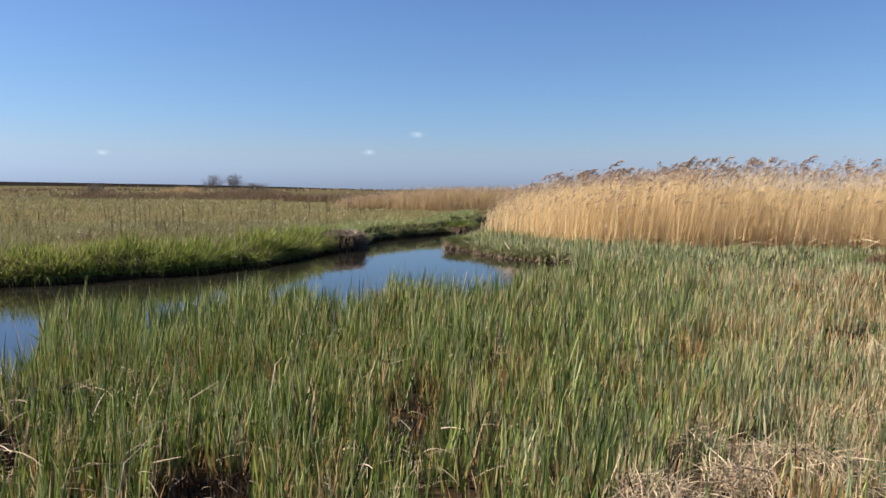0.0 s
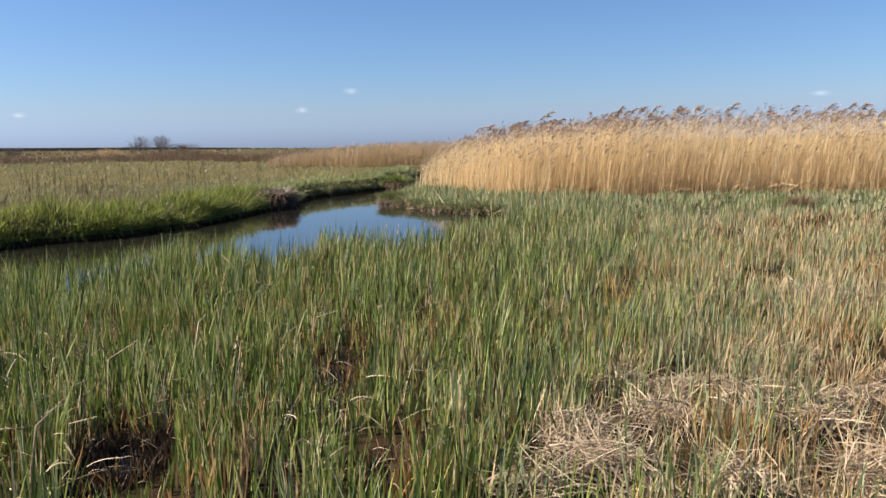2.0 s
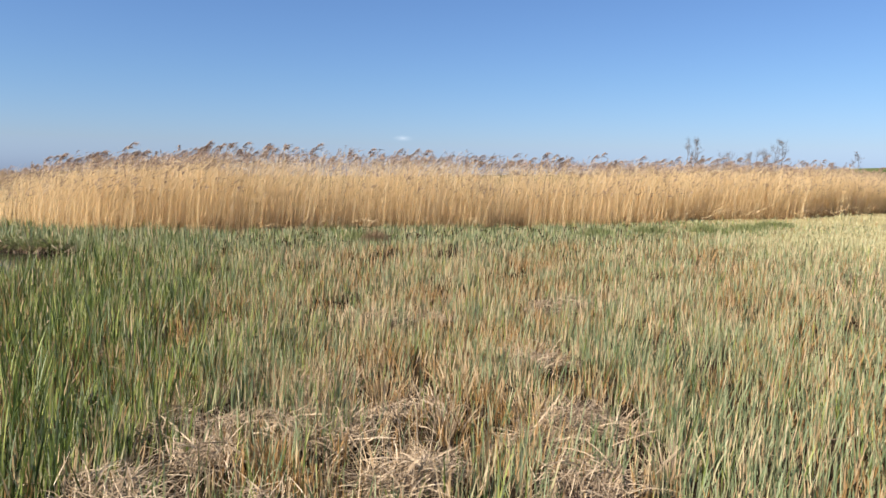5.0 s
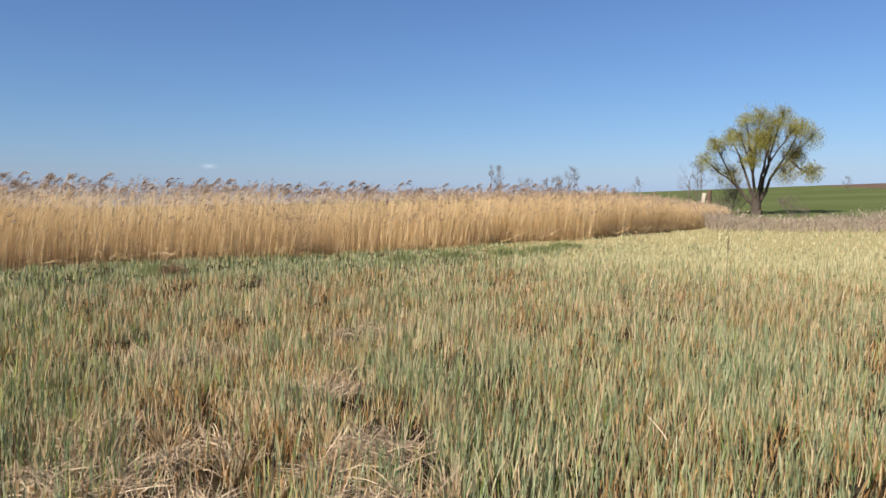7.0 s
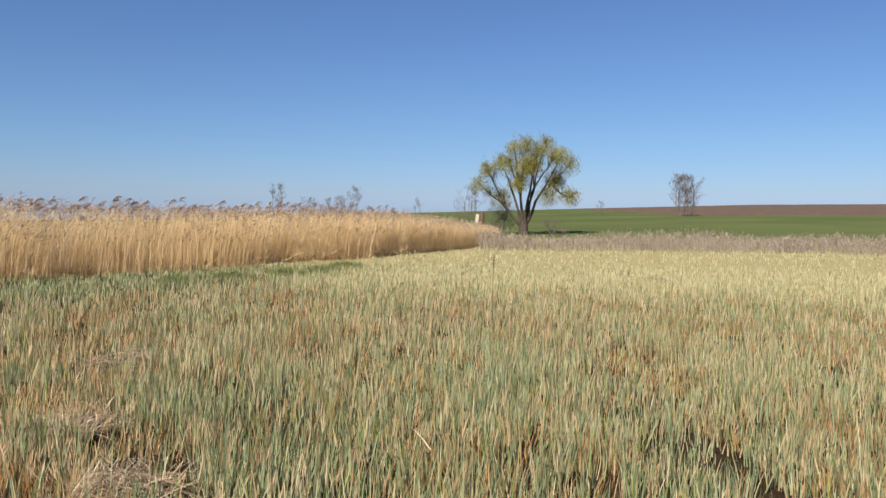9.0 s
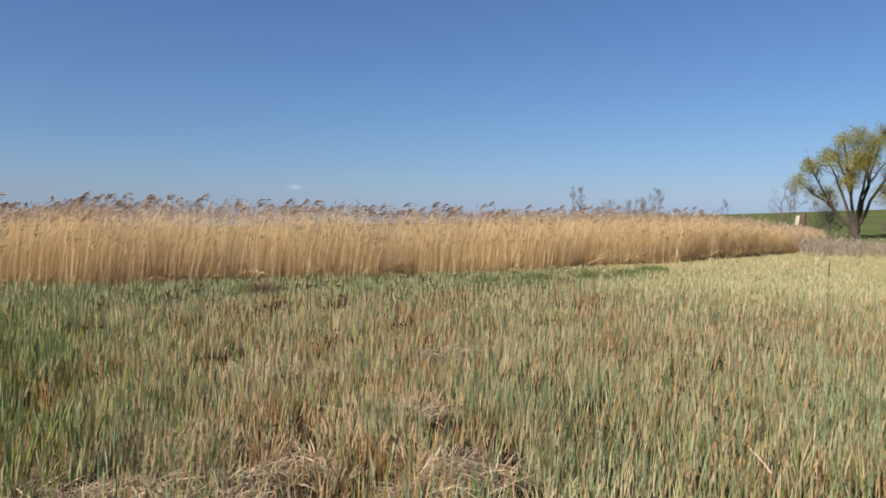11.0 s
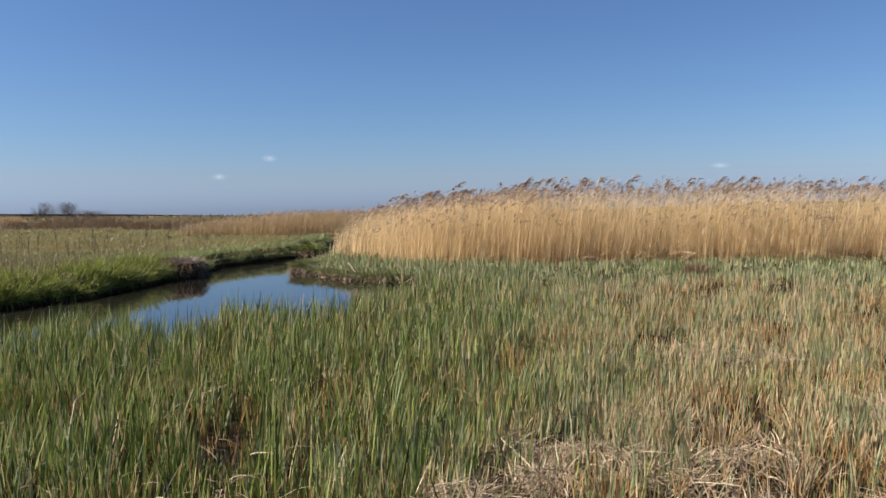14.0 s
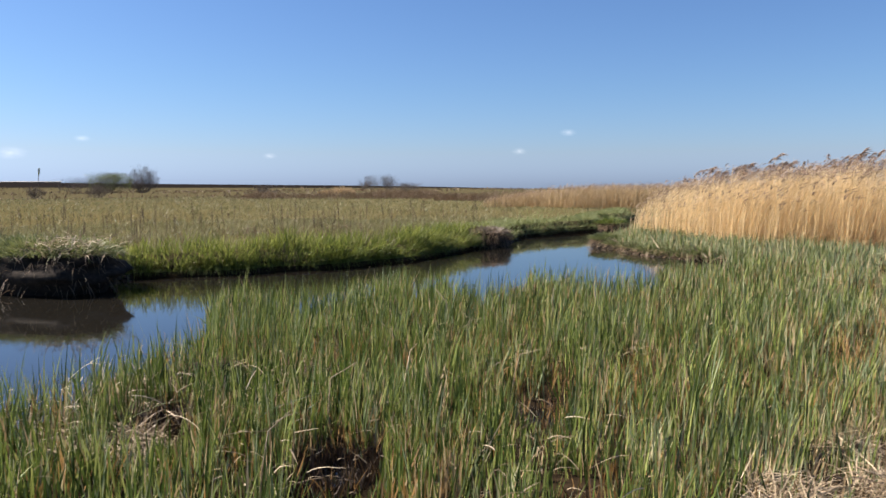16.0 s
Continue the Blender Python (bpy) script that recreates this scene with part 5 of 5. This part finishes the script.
willow(*spot(53.45, 75), 9.5, 4.7)
bare_tree(*spot(65.0, 160), 8.1, 6.4, "bare oval clump of leafless poplars on the far field", 2, 8, haze=1.5)
bare_tree(*spot(65.0, 158), 1.6, 7.0, "low brown scrub at the foot of bare poplars", 24, 12)
bare_tree(*spot(35.1, 130), 6.7, 3.4, "small leafless tree rising behind the reeds", 4, 3)
bare_tree(*spot(40.8, 130), 6.2, 4.0, "leafless twiggy tree behind the reeds", 5, 2)
bare_tree(*spot(37.3, 130), 4.6, 4.0, "leafless bushy tree behind the reeds", 6, 3)
bare_tree(*spot(38.6, 132), 4.4, 4.0, "leafless bushy tree behind the reeds", 7, 3)
bare_tree(*spot(39.7, 134), 4.8, 3.5, "leafless bushy tree behind the reeds", 9, 3)
bare_tree(*spot(49.6, 78), 5.0, 3.4, "thin leafless shrub beside the willow", 10, 3)
bare_tree(*spot(51.8, 78), 3.4, 3.8, "thin brown bush under the willow's limbs", 31, 8)
bare_tree(*spot(45.4, 170), 4.6, 3.0, "small bare shrub on the field's edge", 11, 2)
bare_tree(*spot(59.1, 190), 3.4, 2.6, "small dark bush at the field's edge", 12, 3)
bare_tree(*spot(55.8, 72), 1.9, 3.0, "low tangled bush under the willow", 13, 4)
bare_tree(*spot(-32.8, 250), 4.6, 6.5, "bare twiggy bush on the low skyline", 14, 14)
bare_tree(*spot(-34.2, 252), 4.4, 6.5, "bare thin bush on the low skyline", 15, 14)
bare_tree(*spot(-50.3, 210), 6.8, 8.0, "rounded grey-brown bush before the ploughed rise", 16, 18)
bare_tree(*spot(-52.4, 205), 4.6, 11.0, "green-tinged willow bush before the ploughed rise", 17, 18, leaf=M_BUSHLEAF)
bare_tree(*spot(-54.2, 200), 3.4, 11.0, "low brown scrub before the ploughed rise", 18, 14)
bare_tree(*spot(-42.0, 120), 1.6, 4.0, "low brown bush in the meadow", 19, 12)
bare_tree(*spot(-53.2, 110), 1.7, 3.0, "low brown bush in the meadow", 20, 12)
bare_tree(*spot(-57.0, 110), 1.4, 2.5, "low brown bush in the meadow", 22, 12)
bare_tree(*spot(-31.5, 110), 1.6, 4.5, "low brown bush in the meadow", 23, 12)


# ---------------------------------------------------------------- post by the willow
def marker_post(x, y):
    root = tagged(new("marker_post"), "weathered wooden post with a pale board on top", "post")
    root.location = (x, y, float(height(x, y)) - 0.05)
    p = Pile()
    tube(p, [(0, 0, -0.2), (0.02, 0, 0.8), (-0.02, 0.02, 1.7), (0.03, 0, 2.35)], [0.21, 0.18, 0.19, 0.14], 9)
    p.make("post", M_WOOD, root)
    p = Pile()
    tube(p, [(-0.26, 0.30, -0.2), (-0.27, 0.31, 1.0), (-0.25, 0.29, 2.2)], [0.04, 0.04, 0.035], 6)
    tube(p, [(-0.26, 0.30, 1.7), (0, 0, 1.75)], [0.04, 0.04], 6)
    p.make("bracket", M_WOOD, root)
    bm = bmesh.new()
    bmesh.ops.create_cube(bm, size=1)
    bmesh.ops.scale(bm, vec=(0.23, 0.06, 0.66), verts=bm.verts)
    bmesh.ops.bevel(bm, geom=bm.edges, offset=0.015, segments=1)
    me = bpy.data.meshes.new("board")
    bm.to_mesh(me)
    bm.free()
    me.materials.append(M_WHITE)
    o = new("board", me)
    o.parent = root
    o.matrix_local = pose(-0.29, 0.25, 1.85, 0, 8, -50)


marker_post(*spot(50.35, 56))


# ---------------------------------------------------------------- small far things
def far_shed(az, r, long):
    x, y = spot(az, r)
    z = float(height(x, y))
    root = tagged(new("shed"), "long low pale shed on the far skyline", "building")
    root.matrix_basis = pose(x, y, z - 0.2, 0, 0, -az)
    for name, mat, size, up in (("wall", M_WHITE, (long, 6, 0.6), 0.25), ("roof", M_WHITE, (long * 1.01, 6.6, 0.2), 0.65)):
        bm = bmesh.new()
        bmesh.ops.create_cube(bm, size=1)
        bmesh.ops.scale(bm, vec=size, verts=bm.verts)
        if name == "roof":
            for w in bm.verts:
                if w.co.z > 0:
                    w.co.y *= 0.1
        me = bpy.data.meshes.new(name)
        bm.to_mesh(me)
        bm.free()
        me.materials.append(mat)
        o = new(name, me)
        o.parent = root
        o.location = (0, 0, up)


def far_pole(az, r, tall):
    x, y = spot(az, r)
    root = tagged(new("pole"), "tall thin pole with a dark hanging pennant", "pole")
    root.location = (x, y, float(height(x, y)) - 0.2)
    p = Pile()
    tube(p, [(0, 0, 0), (0, 0, tall * 0.5), (0.1, 0, tall)], [0.12, 0.10, 0.07], 6)
    p.make("mast", M_WOOD, root)
    p = Pile()
    tube(p, [(0.1, 0, tall * 0.62), (0.45, 0, tall * 0.8), (0.75, 0, tall * 1.02)], [0.08, 0.26, 0.14], 6)
    p.make("pennant", M_BUSHLEAF, root)


def mound(az, r, wide, tall, label, mat, seed, category="reed clump", group="clumps in the meadow"):
    rng = np.random.default_rng(seed)
    x0, y0 = spot(az, r)
    n = 900
    a, q = rng.uniform(0, 6.283, n), np.sqrt(rng.uniform(0, 1, n))
    x, y = x0 + wide / 2 * q * np.cos(a), y0 + wide / 2 * q * np.sin(a)
    h = tall * np.sqrt(1 - 0.85 * q ** 2) * rng.uniform(0.7, 1.05, n)
    d = np.stack([rng.normal(0.1, 0.15, n) + 0.25 * q * np.cos(a), rng.normal(0, 0.15, n) + 0.25 * q * np.sin(a), np.ones(n)], 1)
    p = Pile()
    p.add(*ribbons(np.stack([x - x0, y - y0, height(x, y) - float(height(x0, y0)) - 0.02], 1), d, h, np.full(n, r * 0.0006), rng.normal(0, 0.08, (n, 3)) * h[:, None], 2, rng=rng))
    ob = p.make("reed_clump", mat)
    ob.location = (x0, y0, float(height(x0, y0)))
    ob.name = category.replace(" ", "_")
    tagged(ob, label, category, group, "stuff")


far_shed(-57.2, 405, 26)
far_pole(-56.7, 300, 6.6)
mound(-36.4, 120, 4.5, 1.5, "pale tan clump of dead reed in the meadow", M_FARREED, 51)
mound(-37.6, 112, 2.4, 1.0, "small tan clump of dead reed in the meadow", M_FARREED, 52)
mound(-33.0, 88, 7.0, 1.3, "brown clump of withered scrub in the meadow", M_BROWNWEED, 53)
mound(-30.5, 84, 5.0, 1.2, "brown clump of withered scrub in the meadow", M_BROWNWEED, 54)
mound(-42.3, 95, 4.5, 0.9, "dark brown clump of withered scrub in the meadow", M_BROWNWEED, 55)
mound(-27.5, 70, 5.0, 0.9, "brown clump of withered scrub in the meadow", M_BROWNWEED, 56)

mound(11.2, 18.7, 0.62, 0.46, "brown hummock of dead sedge in the green strip", M_BROWNWEED, 57, "sedge hummock", "")
for gx, gy, gw in [(10.75, 19.1, 1.1), (12.3, 18.9, 1.0), (14.3, 18.8, 1.3), (15.8, 19.0, 1.2), (17.3, 19.7, 1.2), (4.1, 19.4, 0.9), (-0.6, 18.8, 1.0)]:
    mound(math.degrees(math.atan2(gx - 0.6, gy + 0.1)), math.hypot(gx - 0.6, gy + 0.1), gw, 0.33, "dense dark green sedge clump in the green strip", M_BANKSEDGE, int(gx * 10) + 90, "sedge clump", "sedge clumps in the strip")


def bleached_stems():
    rng = np.random.default_rng(61)
    root = tagged(new("bleached_stem"), "broken bleached reed stem leaning in the grass", "dead stem", "bleached stems")
    p = Pile()
    tube(p, [(0, 0, -0.05), (0.03, 0, 0.3), (0.10, 0.02, 0.55), (0.34, 0.05, 0.62)], [0.007, 0.006, 0.005, 0.003], 5)
    p.make("stem", M_STRAW, root)
    first = True
    for az, r in [(-48.5, 20), (-40.3, 25), (-36, 22), (-45, 16.5), (-53, 17), (-57, 15.5), (-50, 14.8), (-38.5, 17.5), (-58, 14.2), (-55.5, 13.9), (-33, 19), (-29, 22), (-41, 5.2), (-44, 4.6), (-47, 4.3), (-36, 5.6), (-27, 6.2), (-31, 8)]:
        x, y = spot(az, r)
        m = pose(x, y, float(height(x, y)), rng.normal(0, 14), rng.normal(0, 14), rng.uniform(0, 360)) @ Matrix.Scale(rng.uniform(0.6, 0.95), 4)
        if first:
            root.matrix_basis, first = m, False
        else:
            copy_thing(root, m).matrix_basis = m


bleached_stems()


# ---------------------------------------------------------------- clouds
def cloud(az, el, wide, tall, seed):
    m, n, l, out = material("cloud_vapour")
    tc = n.new("ShaderNodeTexCoord")
    g = n.new("ShaderNodeTexGradient")
    g.gradient_type = "QUADRATIC_SPHERE"
    l.new(tc.outputs["Object"], g.inputs["Vector"])
    nz = n.new("ShaderNodeTexNoise")
    nz.inputs["Scale"].default_value = 3.4
    nz.inputs["Detail"].default_value = 6
    nz.noise_dimensions = "4D"
    nz.inputs["W"].default_value = seed * 3.1
    l.new(tc.outputs["Object"], nz.inputs["Vector"])
    mu = n.new("ShaderNodeMath")
    mu.operation = "MULTIPLY"
    l.new(g.outputs["Fac"], mu.inputs[0])
    l.new(nz.outputs["Fac"], mu.inputs[1])
    mr = n.new("ShaderNodeMapRange")
    mr.inputs[1].default_value, mr.inputs[2].default_value, mr.inputs[4].default_value = 0.06, 0.55, 0.22
    l.new(mu.outputs[0], mr.inputs[0])
    em = n.new("ShaderNodeEmission")
    em.inputs[0].default_value = (0.92, 0.94, 1.0, 1)
    em.inputs[1].default_value = 0.72
    tr = n.new("ShaderNodeBsdfTransparent")
    ms = n.new("ShaderNodeMixShader")
    l.new(mr.outputs[0], ms.inputs[0])
    l.new(tr.outputs[0], ms.inputs[1])
    l.new(em.outputs[0], ms.inputs[2])
    l.new(ms.outputs[0], out.inputs["Surface"])
    D = 3200
    a = math.radians(az)
    c = Vector((D * math.sin(a), D * math.cos(a), 1.5 + D * el))
    i = np.linspace(-1, 1, 9)
    X, Z = np.meshgrid(i, i, indexing="ij")
    v = np.stack([X, 0.06 * (X ** 2 + Z ** 2), Z], -1).reshape(-1, 3)
    q = [(k * 9 + j, (k + 1) * 9 + j, (k + 1) * 9 + j + 1, k * 9 + j + 1) for k in range(8) for j in range(8)]
    ob = mesh_object("backdrop_cloud", v, np.array(q), np.zeros((0, 3), int), m)
    ob.matrix_world = Matrix.Translation(c) @ pose(0, 0, 0, 0, 0, -az) @ Matrix.Diagonal((1.5 * wide * D, 20, 1.6 * tall * D, 1))
    ob.visible_shadow = False
    tagged(ob, "small faint white cloud low in the sky", "cloud", kind="structure")


CLOUDS = [(-22.8, 0.0432, 0.011, 0.005), (-19.2, 0.0665, 0.012, 0.005), (13.8, 0.0470, 0.014, 0.004), (-58.2, 0.0407, 0.02, 0.008), (-53.9, 0.0584, 0.011, 0.004), (-41.4, 0.0386, 0.01, 0.004)]
for k, (az, el, wide, tall) in enumerate(CLOUDS):
    cloud(az, el, wide, tall, k + 1)
